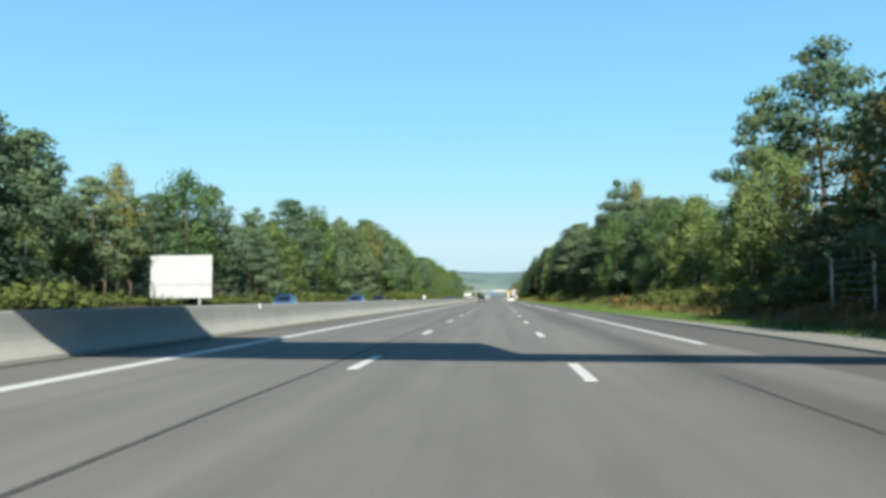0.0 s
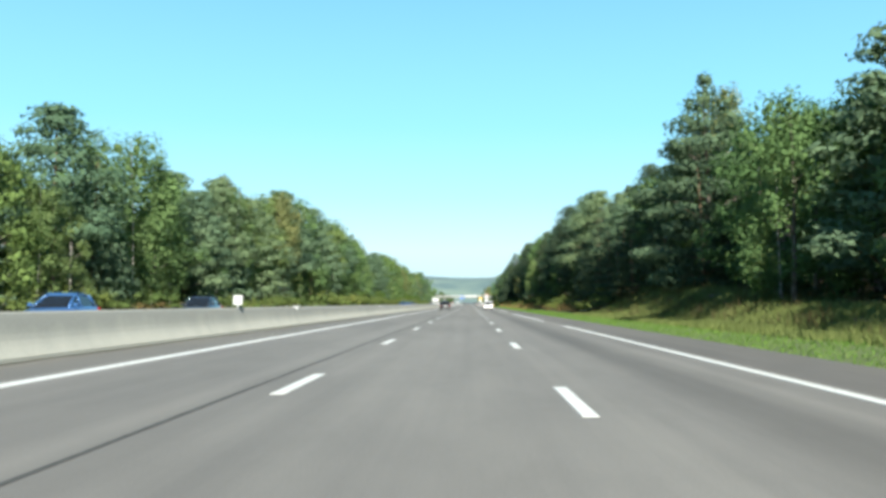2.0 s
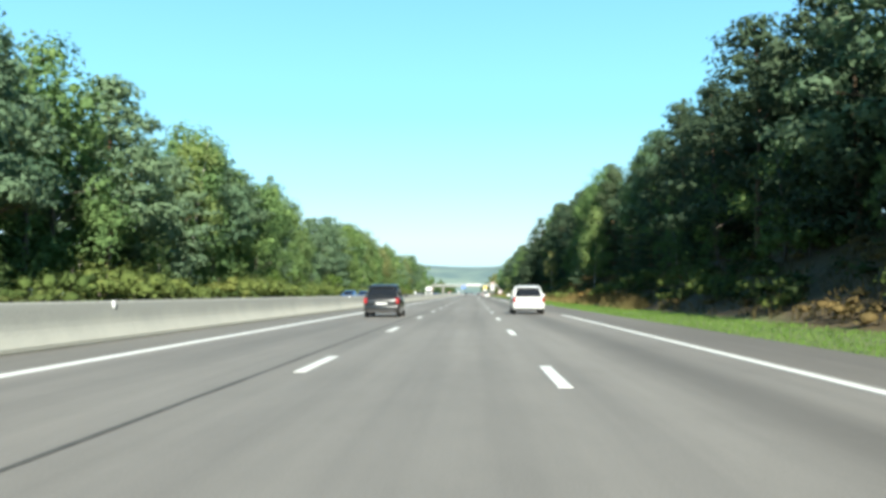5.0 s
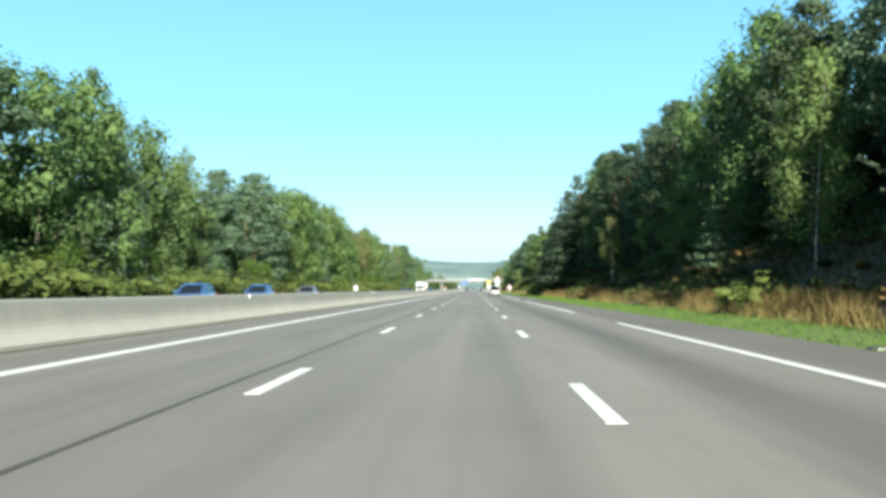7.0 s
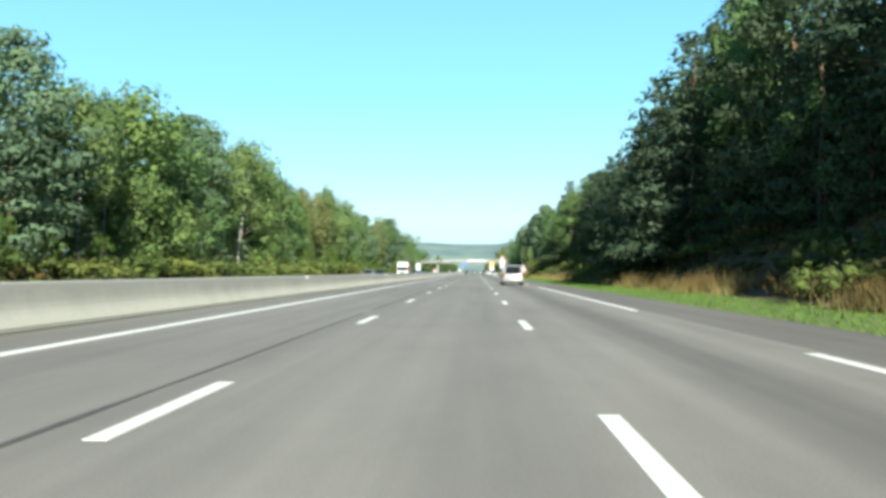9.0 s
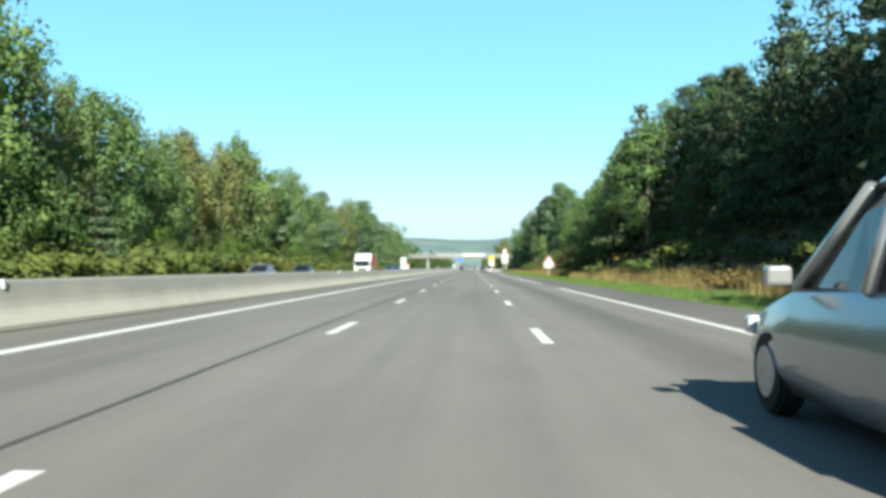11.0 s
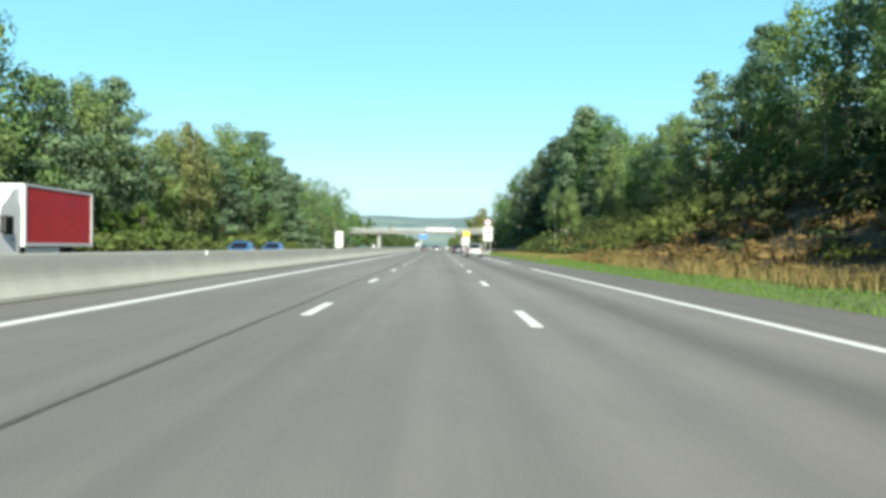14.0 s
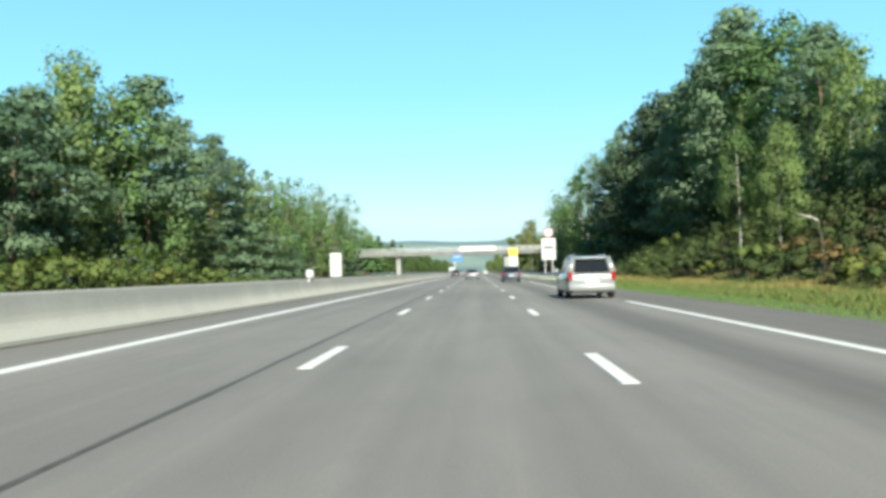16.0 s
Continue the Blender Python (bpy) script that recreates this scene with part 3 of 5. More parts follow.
def lumps_round(h, base, spread, n=40, narrow=1.0, tall=1.0):
    """Rounded or slender crown of sprays at the limbs' ends, each of a few small uneven clumps, with gaps between."""
    out = []
    sprays = n // 3
    for i in range(sprays):
        f = ((i + rng.uniform()) / sprays) ** 0.9
        z = h * (base + (0.90 - base) * f)
        prof = spread * math.sin(math.pi * (0.16 + 0.78 * f ** narrow)) + 0.1
        a = i * 2.4 + rng.uniform(-0.6, 0.6)
        r = prof * math.sqrt(rng.uniform(0.2, 0.9))
        size = rng.uniform(0.8, 1.25) * (0.5 + 0.25 * spread)
        for k in range(4):
            s = size * rng.uniform(0.5, 0.8)
            off = rng.uniform(-0.62, 0.62, 3) * size
            out.append((r * math.cos(a) + off[0], r * math.sin(a) + off[1], min(z + off[2] * tall * 1.2, h * 0.96 - s * 0.8), s, s, s * tall * rng.uniform(0.85, 1.2), s * s))
    out.append((0, 0, h * 0.955, 0.4, 0.4, 0.7, 0.4))
    return out


NEAR = 6000
BROAD = 6000
H0 = 16.0
KIND = {}


def keep(key, *trees):
    KIND[key] = list(trees)


keep("pine", *[make_tree("pine_tree", "tall Scots pine with an orange-brown trunk and open crown", H0, lumps_pine(H0, b, s), 0.255, NEAR, M_PINE, M_BARK_PINE, 0.21, 1.0, aspect=1.6, limb_share=0.25)
               for b, s in ((0.24, 3.6), (0.12, 4.0), (0.34, 3.3))])
keep("full_pine", *[make_tree("pine_tree", "dense blue-green pine branched almost to the ground", H0, lumps_cone(H0, b, s), 0.255, NEAR, M_PINE, M_BARK_PINE, 0.2, 0.5, aspect=1.6, limb_share=0.25)
                    for b, s in ((0.08, 4.3), (0.14, 3.7))])
# same pines with the shade of the bank put into their needles
keep("dark_pine", *[make_tree("pine_tree", "pine in the close-grown wood, needles darkened for shade", H0, lumps_pine(H0, b, s), 0.255, NEAR, M_SHADEDPINE, M_BARK_PINE, 0.2, 0.8, aspect=1.6, limb_share=0.25)
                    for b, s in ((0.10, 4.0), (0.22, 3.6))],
     make_tree("pine_tree", "dense pine branched almost to the ground, needles darkened for shade", H0, lumps_cone(H0, 0.06, 4.2), 0.255, NEAR, M_SHADEDPINE, M_BARK_PINE, 0.2, 0.5, aspect=1.6, limb_share=0.25))
keep("great_pine", make_tree("pine_tree", "great dense pine with heavy tiers of blue-green branches to the ground", H0, lumps_cone(H0, 0.06, 5.0, 10, True), 0.25, 15000, M_SPRUCE, M_BARK, 0.26, 0.3, aspect=1.6, limb_share=0.4))
keep("birch", *[make_tree("birch_tree", "slender birch with pale bark and light green leaves", H0, lumps_round(H0, b, s, 66, n, 1.35), 0.245, BROAD, M_BIRCH, M_BARK_BIRCH, 0.09, 1.4, limb_share=0.14, whole_share=0.9)
                for b, s, n in ((0.12, 3.1, 0.75), (0.08, 3.5, 0.85), (0.18, 2.8, 0.75))])
keep("gold", *[make_tree("birch_tree", "slender birch with pale bark and yellowing leaves", H0, lumps_round(H0, b, s, 60, 0.75, 1.35), 0.245, BROAD, M_GOLD, M_BARK_BIRCH, 0.16, 1.4, limb_share=0.14, whole_share=0.9)
               for b, s in ((0.30, 2.6), (0.24, 2.9))])
keep("bare_birch", make_tree("birch_tree", "birch with a bare white trunk and light upper crown", H0, lumps_round(H0, 0.40, 2.8, 54, 0.75, 1.35), 0.235, 5600, M_BIRCH, M_BARK_BIRCH, 0.15, 1.8, limb_share=0.3, whole_share=0.9))
keep("oak", *[make_tree("oak_tree", "broad green oak with a rounded leafy crown", H0, lumps_round(H0, b, s, 63, 1.0), 0.26, BROAD, M_OAK, M_BARK, 0.2, 0.8, limb_share=0.14, whole_share=0.9)
              for b, s in ((0.07, 4.3), (0.12, 3.8))])
YOUNG = 2300
keep("young_pine", make_tree("pine_tree", "young pine branched to the ground at the wood's edge", H0, lumps_cone(H0, 0.08, 4.6, 9), 0.32, YOUNG, M_PINE, M_BARK_PINE, 0.2, 0.5, aspect=1.5, limb_share=0.3))
keep("young_shaded_pine", make_tree("pine_tree", "young pine branched to the ground on the bank, needles darkened for shade", H0, lumps_cone(H0, 0.06, 4.6, 9), 0.32, YOUNG, M_SHADEDPINE, M_BARK_PINE, 0.2, 0.5, aspect=1.5, limb_share=0.3))
keep("young_birch", *[make_tree("birch_tree", "young birch with light green leaves at the wood's edge", H0, lumps_round(H0, b, s, 30, 0.8, 1.3), 0.25, YOUNG, M_BIRCH, M_BARK_BIRCH, 0.12, 1.6, limb_share=0.4) for b, s in ((0.10, 3.2), (0.16, 2.7))])
keep("young_oak", make_tree("oak_tree", "young leafy oak at the wood's edge", H0, lumps_round(H0, 0.06, 4.6, 36, 1.0), 0.27, YOUNG, M_OAK, M_BARK, 0.2, 0.8, limb_share=0.4))
keep("fresh", make_tree("young_tree", "bright fresh green young tree before the wood", H0, lumps_round(H0, 0.04, 4.6, 48, 0.7), 0.3, 2600, M_FRESH, M_BARK, 0.2, 0.8, limb_share=0.2))
keep("bare_pine", make_tree("pine_tree", "Scots pine with a bare orange-brown trunk and flat crown", H0, lumps_pine(H0, 0.58, 3.5, 19), 0.25, 3400, M_SPRUCE, M_BARK_PINE, 0.24, 1.6, aspect=1.6, limb_share=0.25))
keep("rust", make_tree("beech_tree", "beech tree with rusty autumn leaves", H0, lumps_round(H0, 0.12, 4.4, 63, 1.0), 0.245, BROAD, M_RUST, M_BARK, 0.2, 0.8, limb_share=0.14, whole_share=0.9))


def make_bush(name, label, leaf_mat, leaf, count, w, h):
    root = thing(name, (0, 0, -80), label, "bush")
    P, N, S, Q = [], [], [], []
    for i in range(11):
        a, r = i * 2.4, w * math.sqrt((i + 0.4) / 11)
        z = h * rng.uniform(0.35, 0.85) * (1.15 - 0.5 * r / w)
        c = (r * math.cos(a), r * math.sin(a), z)
        s = w * rng.uniform(0.28, 0.42)
        p, nr, sz = blob_leaves(c, (s, s, s * 0.8 * h / w + 0.1), count // 11, leaf, shell=0.2)
        p[:, 2] = np.maximum(p[:, 2], 0.03)
        Q.append((*c, s, s, s * 0.8 * h / w + 0.1))
        P.append(p), N.append(nr), S.append(sz)
    part("stem", limbs_bmesh([((0, 0, -0.3), 0.04), ((0.05, 0.03, 0.4 * h), 0.03), ((0.0, 0.1, 0.85 * h), 0.012)], []), M_BARK, root, smooth=True)
    N = np.concatenate(N)
    leaves_object("foliage", leaf_mesh(np.concatenate(P), N, np.concatenate(S)), leaf_mat, root, soft=N, core=cores(Q, 0.5))
    return root


keep("bush", make_bush("bush", "rounded green bush at the edge of the wood", M_BUSH, 0.16, 480, 1.5, 1.9),
     make_bush("bush", "low spreading green bush at the edge of the wood", M_BUSH, 0.16, 480, 1.8, 1.5))
keep("bracken", make_bush("bracken_clump", "clump of rust-brown dry bracken on the bank", M_BRACKEN, 0.15, 330, 1.5, 1.1))
keep("yellow_bush", make_bush("bush", "yellow-green broom bush on the bank", M_BROOM, 0.165, 330, 1.6, 1.7))

pick = random.Random(11)
SPOT = {}


def plant(key, x, y, height, wide=1.0, base=H0):
    proto = pick.choice(KIND[key])
    s = height / base
    m = Matrix.Translation((x, y, ground_z(x, y) - 0.05)) @ Matrix.Rotation(pick.uniform(0, 6.28), 4, "Z") @ Matrix.Diagonal((s * wide, s * wide, s, 1))
    if proto.name not in SPOT:
        SPOT[proto.name] = True
        proto.matrix_basis = m
        return proto
    made = copy_thing(proto, Matrix())
    made.matrix_basis = m
    return made


def skyline(table, y):
    """Height of the tree tops along the road, between the rows of (y, height)."""
    if y <= table[0][0]:
        return table[0][1]
    for (a, ha), (b, hb) in zip(table, table[1:]):
        if y <= b:
            return ha + (hb - ha) * (y - a) / (b - a)
    return table[-1][1]


TOPS_RIGHT = [(-20, 17), (10, 14), (46, 13), (62, 10.5), (71, 8.7), (83, 11), (94, 11.5), (105, 12.5), (113, 11.3), (124, 13), (138, 17), (151, 14.4), (163, 11.8), (177, 14.2), (192, 17.9), (220, 19), (271, 17.5),
              (282, 18.8), (285, 16.2), (297, 20.0), (309, 19.2), (326, 19.6), (359, 19.6), (385, 23.3), (404, 18.8), (441, 16), (453, 18), (458, 17.8), (471, 17.8), (477, 16.5), (484, 16.6), (494, 16.8), (515, 18.5), (550, 18), (567, 17),
              (575, 16), (583, 16.8), (597, 15.8), (610, 17.2), (626, 23), (640, 26), (655, 25.5), (670, 24.5), (685, 26), (700, 27), (715, 25), (732, 21), (760, 18), (900, 17)]
TOPS_LEFT = [(0, 15), (63, 15.4), (70, 13), (86, 14), (95, 15.5), (107, 13.8), (120, 14.5), (134, 15.2), (153, 17.5), (160, 18), (166, 14.8), (176, 15.3), (185, 19), (203, 19), (212, 17.6), (223, 21), (288, 19),
             (313, 20.5), (325, 18.4), (333, 17.8), (357, 15.8), (375, 17.5), (430, 19), (463, 17.2), (477, 18.5), (485, 15.5), (492, 18.7), (533, 18.7), (543, 20.5), (550, 18.4), (556, 14.8), (572, 17.8), (580, 15),
             (596, 16.8), (608, 15), (615, 16.5), (625, 21), (643, 20.5), (652, 18), (710, 20), (800, 19)]


def tree_line(y):
    """How far the trees stand behind the foot of the near bank."""
    return 5.5 + 3.2 * smooth01((y - 60) / 50) + 5.0 * smooth01((y - 470) / 50) * (1 - smooth01((y - 690) / 50))


def edge_left(y):
    return -33.5 - 3.0 * (1 - smooth01((y - 95) / 30))


def forest():
    # wood beyond the oncoming carriageway
    y = 20.0
    while y < 790:
        h = skyline(TOPS_LEFT, y)
        weights = [4.0, 1.4, 1.6, 0.4, 1.4] if y < 190 else [2.2, 0.4, 3.8, 0.7, 2.4] if y < 420 else [1.6, 0.4, 3.6, 1.8, 2.2]
        key = pick.choices(["pine", "full_pine", "birch", "gold", "oak"], weights)[0] if y < 640 else pick.choice(["young_birch", "young_oak", "young_pine"])
        plant(key, edge_left(y) + pick.uniform(-1.6, 1.6), y, (h - (1.5 if key == "full_pine" else 0.3)) * pick.uniform(0.80, 1.10), pick.uniform(0.95, 1.25))
        y += pick.uniform(4.4, 6.4) if y < 680 else pick.uniform(6, 9)
    y = 22.0
    while y < 740:
        if 70 < y < 92:
            y = 92.0
        if 583 < y < 604:
            y = 604.0
        plant(pick.choice(["young_birch", "young_oak", "young_pine", "young_birch"]), edge_left(y) + 3.0 + pick.uniform(-1.0, 0.8), y, pick.uniform(4.0, 9.0), pick.uniform(1.0, 1.3))
        y += pick.uniform(9, 21)
    y = 24.0
    while y < 640:
        if 586 < y < 603:
            y = 603.0
        if y > 290 and pick.random() < 0.34:
            plant("fresh", edge_left(y) + 4.6 + pick.uniform(-0.8, 0.8), y, pick.uniform(3.2, 5.2), pick.uniform(0.9, 1.2))
        plant(pick.choices(["bush", "yellow_bush", "bracken"], [5, 0.3, 1.6 if 95 < y < 190 else 0.12])[0], edge_left(y) + 5.2 + pick.uniform(-1.2, 1.0), y, pick.uniform(1.2, 2.6) if y < 74 else 0.7 if y < 90 else pick.uniform(1.2, 2.2) if y < 230 else pick.uniform(1.6, 3.6), 1.35, 1.9)
        y += pick.uniform(2.6, 5.0)
    # wood on the near bank; its first trees, out of view, are added for shade
    y = -75.0
    while y < 790:
        h = skyline(TOPS_RIGHT, y)
        a, foot = bank(y)
        x = foot + tree_line(y) + pick.uniform(-1.5, 1.5)
        if 33 < y < 62:
            y = 62.0
            continue
        if 118 < y < 144:
            y = 144.0
            continue
        weights = [2.4, 0.6, 0.5, 0.0, 1.0, 4.0] if 138 < y < 230 else [0.8, 0.4, 0.5, 0.0, 0.8, 6.0] if 230 < y < 506 else [2.6, 1.0, 0.6, 0.0, 0.8, 2.4] if y > 590 else [2.6, 0.8, 1.8, 0.2, 1.6, 0.6] if y > 480 else [2.0, 1.4, 2.6, 0.5, 2.6, 0.0]
        inner = 228 < y < 470
        x += 1.0 if inner else 0.0
        key = pick.choices(["pine", "full_pine", "birch", "gold", "oak", "dark_pine"], weights)[0] if y < 690 else pick.choice(["young_birch", "young_oak", "young_pine"])
        plant(key, x, y, (h - ground_z(x, y) - (1.5 if key == "full_pine" else 0)) * pick.uniform(0.95, 1.06), pick.uniform(0.86, 1.06) if 228 < y < 590 else pick.uniform(1.0, 1.3))
        y += pick.uniform(4.4, 6.2) if inner else pick.uniform(5.2, 7.4) if y < 680 else pick.uniform(6, 9)
    y = -70.0
    while y < 740:
        a, foot = bank(y)
        x = foot + tree_line(y) - 3.6 + pick.uniform(-1.2, 1.2)
        # closer young trees on this stretch are added to shade the bank
        deep = 245 < y < 460
        if 112 < y < 205 or 44 < y < 78:
            y = 205.0 if y > 100 else 78.0
            continue
        if deep:
            x += 2.0
        plant(pick.choice(["young_shaded_pine", "young_shaded_pine", "young_oak"] if deep else ["young_birch", "young_oak", "young_pine", "young_oak"]), x, y, pick.uniform(5, 8.5) if deep else pick.uniform(4, 8), pick.uniform(0.85, 1.05) if deep else pick.uniform(1.0, 1.3))
        y += pick.uniform(4, 7) if deep else pick.uniform(7, 13) if y < 505 else pick.uniform(12, 22)
    y = 20.0
    while y < 640:
        a, foot = bank(y)
        reach = tree_line(y) - 3.0
        if 90 < y < 150:
            y = 150.0
            continue
        plant(pick.choices(["bush", "yellow_bush", "bracken"], [2.0, 0.2, 0.8] if 150 <= y < 230 else [2.0, 0.6, 0.3] if y > 574 else [2.0, 0.5, 1.4] if y < 480 else [2.0, 1.0, 4.0])[0], foot + (pick.uniform(2.8, 3.6) if y < 62 else pick.uniform(0.8, 0.8 + reach)), y, pick.uniform(0.7, 1.7), 1.3, 1.7)
        y += pick.uniform(1.8, 3.8) if y < 500 else pick.uniform(2.4, 4.4)
    # single trees that stand out; the first four are unseen, added for shade
    # young pines at y 143 to 188 are added to darken the open slope
    for key, x, y, h, w in (("oak", 14.6, -6.0, 11.5, 1.2), ("oak", 14.8, 4.0, 11.0, 1.2), ("oak", 15.0, 13.0, 11.0, 1.2), ("pine", 15.4, 22.0, 12.0, 1.1), ("bare_pine", 28.6, 76.5, 22.0, 1.0), ("bare_pine", 24.4, 79.0, 18.6, 0.85), ("birch", 19.6, 62.0, 11.2, 1.1), ("birch", 21.8, 66.0, 11.0, 1.1), ("dark_pine", 15.4, 378.0, 15.6, 1.25), ("dark_pine", 16.0, 370.0, 16.6, 1.2), ("oak", -35.0, 98.0, 16.0, 1.1), ("oak", 15.2, 108.0, 10.0, 1.0), ("rust", 21.8, 55.0, 10.8, 1.1), ("rust", 22.0, 47.0, 11.5, 1.05), ("rust", 23.0, 39.5, 11.5, 1.0), ("gold", 14.5, 793.0, 13.0, 1.2), ("gold", 16.5, 802.0, 15.0, 1.2), ("oak", 18.6, 114.0, 10.5, 1.25), ("oak", 18.3, 122.0, 10.5, 1.2), ("young_shaded_pine", 17.0, 130.0, 9.0, 1.2), ("oak", 19.4, 108.5, 10.5, 1.2), ("oak", 20.8, 103.0, 12.0, 1.2), ("oak", 22.0, 109.0, 12.5, 1.2), ("oak", 17.2, 86.0, 9.8, 1.25), ("oak", 18.6, 79.0, 9.6, 1.3), ("great_pine", 19.2, 137.0, 16.8, 0.94), ("young_shaded_pine", 17.2, 143.5, 6.8, 1.2), ("young_shaded_pine", 15.8, 150.5, 7.2, 1.2), ("young_shaded_pine", 15.6, 157.0, 7.0, 1.2), ("young_shaded_pine", 15.7, 164.0, 7.4, 1.2), ("young_shaded_pine", 15.8, 171.5, 7.4, 1.2), ("young_shaded_pine", 16.4, 179.0, 7.8, 1.2), ("young_shaded_pine", 17.4, 187.5, 8.0, 1.2), ("bare_birch", 20.4, 124.0, 12.0, 1.1), ("bare_birch", 18.2, 96.5, 11.5, 1.0), ("bare_birch", 20.2, 97.5, 11.5, 1.0), ("gold", 23.2, 146.0, 17.0, 1.0), ("dark_pine", 19.6, 148.0, 12.5, 1.1), ("dark_pine", 18.8, 156.0, 11.5, 1.1),
                            ("bare_birch", -31.4, 376.0, 16.5, 1.1), ("bare_birch", -31.4, 424.0, 18.5, 1.1), ("bare_birch", -31.2, 268.0, 19.0, 1.1), ("bare_birch", -31.4, 185.0, 16.5, 1.0), ("bare_pine", -32.6, 292.0, 18.0, 1.15), ("bare_pine", -33.6, 285.0, 18.5, 1.15), ("gold", -31.2, 213.0, 19.5, 1.1), ("gold", -34.0, 188.5, 18.8, 1.0), ("pine", -33.6, 176.0, 15.0, 1.1), ("pine", -32.6, 200.0, 16.5, 1.15), ("pine", -33.5, 229.0, 19.0, 1.1), ("full_pine", -36.5, 59.5, 15.6, 1.2), ("pine", -38.0, 66.0, 14.0, 1.2), ("pine", -36.0, 53.0, 15.0, 1.2), ("birch", -31.0, 131.0, 9.6, 1.3),
                            ("oak", 18.6, 512.0, 9.0, 1.1), ("oak", 18.2, 470.5, 11.5, 1.2), ("dark_pine", 17.6, 464.0, 14.6, 1.25), ("dark_pine", 18.4, 474.0, 12.4, 1.1), ("oak", 17.0, 458.0, 12.5, 1.2), ("bare_birch", 16.9, 604.5, 9.2, 0.9), ("birch", 18.5, 602.0, 8.2, 1.1), ("fresh", -29.6, 569.0, 5.3, 1.0), ("fresh", -30.0, 498.0, 4.2, 1.0), ("bare_pine", -31.0, 607.0, 13.0, 1.2), ("bare_pine", -32.0, 655.0, 18.0, 1.0), ("gold", 15.0, 331.0, 7.6, 0.85), ("birch", 15.5, 277.0, 9.8, 1.0), ("young_pine", 16.3, 295.0, 5.5, 1.2), ("birch", -36.4, 513.0, 18.5, 1.1), ("birch", -33.9, 566.0, 17.4, 1.1)):
        plant(key, x, y, h, w)


forest()
for key in KIND:
    for proto in KIND[key]:
        if proto.name not in SPOT:
            for o in (*proto.children_recursive, proto):
                bpy.data.objects.remove(o)


# the depth of the woods, too many trees to count
def deep_wood(name, label, trees, mat, leaf, per):
    P, N, S, Q = [], [], [], []
    for x, y, h, base in trees:
        for k in range(8):
            f = (k + 0.5) / 8
            w = 2.4 * math.sin(math.pi * (0.2 + 0.7 * f))
            c = (x + rng.uniform(-1.5, 1.5), y + rng.uniform(-1.5, 1.5), base + h * (0.12 + 0.84 * f))
            p, n, s = blob_leaves(c, (w, w, h * 0.07), per, leaf)
            P.append(p), N.append(n), S.append(s), Q.append((*c, w, w, h * 0.07))
    ob = leaves_object(name, leaf_mesh(np.concatenate(P), np.concatenate(N), np.concatenate(S)), mat, None, core=cores(Q, 0.86))
    return tagged(ob, label, "woodland", kind="stuff")


def rows_left(y0, y1, depths):
    for d, step in depths:
        y = y0
        while y < y1:
            x = edge_left(y) - d + pick.uniform(-1.8, 1.8)
            yield x, y, (skyline(TOPS_LEFT, y) - 0.5) * pick.uniform(0.66, 0.9), ground_z(x, y)
            y += step * pick.uniform(0.75, 1.25)


def rows_right(y0, y1, depths):
    for d, step in depths:
        y = y0
        while y < y1:
            x = bank(y)[1] + tree_line(y) + d + pick.uniform(-1.8, 1.8)
            z = ground_z(x, y)
            yield x, y, (skyline(TOPS_RIGHT, y) - z) * (pick.uniform(0.8, 0.98) if 110 < y < 470 else pick.uniform(0.6, 0.8)), z
            y += step * pick.uniform(0.75, 1.25)


deep_wood("deep_wood", "green depth of the mixed wood behind its edge", list(rows_left(10, 900, ((5.0, 4.6), (10, 5.5)))), M_OAK, 0.38, 20)
deep_wood("deep_wood", "dark depth of the pine wood behind its edge", list(rows_left(12, 900, ((8.0, 7.5), (16, 6.5)))), M_PINE, 0.38, 16)
# the wood on the bank takes the needles darkened for shade
deep_wood("deep_wood", "depth of the wood on the bank, foliage darkened for shade", list(rows_right(-100, 900, ((5.0, 5.5), (12, 6.5)))), M_SHADEDPINE, 0.38, 20)
# row added to close the gaps that let sun onto the front trees
deep_wood("deep_wood", "close-grown pines added behind the bank's edge to block sun", [(x, y, h * 1.08, z) for x, y, h, z in rows_right(120, 468, ((3.6, 4.2),))], M_SHADEDPINE, 0.36, 26)
deep_wood("deep_wood", "depth of the pine wood on the bank, foliage darkened for shade", list(rows_right(-100, 900, ((8.0, 7.0), (18, 8)))), M_SHADEDPINE, 0.38, 16)


# inner rows added on both sides to stop light leaking through
deep_wood("deep_wood", "light-blocking inner rows of the wood", list(rows_left(0, 900, ((22.5, 8), (30, 9.5), (39, 11)))), M_OAK, 0.6, 5)
deep_wood("deep_wood", "light-blocking inner rows of the wood on the bank", list(rows_right(-100, 900, ((24.5, 8), (32, 9.5), (41, 11)))), M_SHADEDPINE, 0.6, 5)


def thicket(name, label, mat, spots, leaves, leaf, fill=0.5):
    """Low scrub: spots of (x, y, width, height), each an uneven clump ringed with leaves."""
    P, N, S, Q = [], [], [], []
    for x, y, w, h in spots:
        c = (x, y, ground_z(x, y) + h * 0.42)
        p, n, s = blob_leaves(c, (w, w, h * 0.62), leaves, leaf, shell=0.4, reach=1.3)
        P.append(p), N.append(n), S.append(s), Q.append((*c, w, w, h * 0.62))
    ob = leaves_object(name, leaf_mesh(np.concatenate(P), np.concatenate(N), np.concatenate(S)), mat, None, core=cores(Q, fill))
    tagged(ob, label, "undergrowth", kind="stuff")


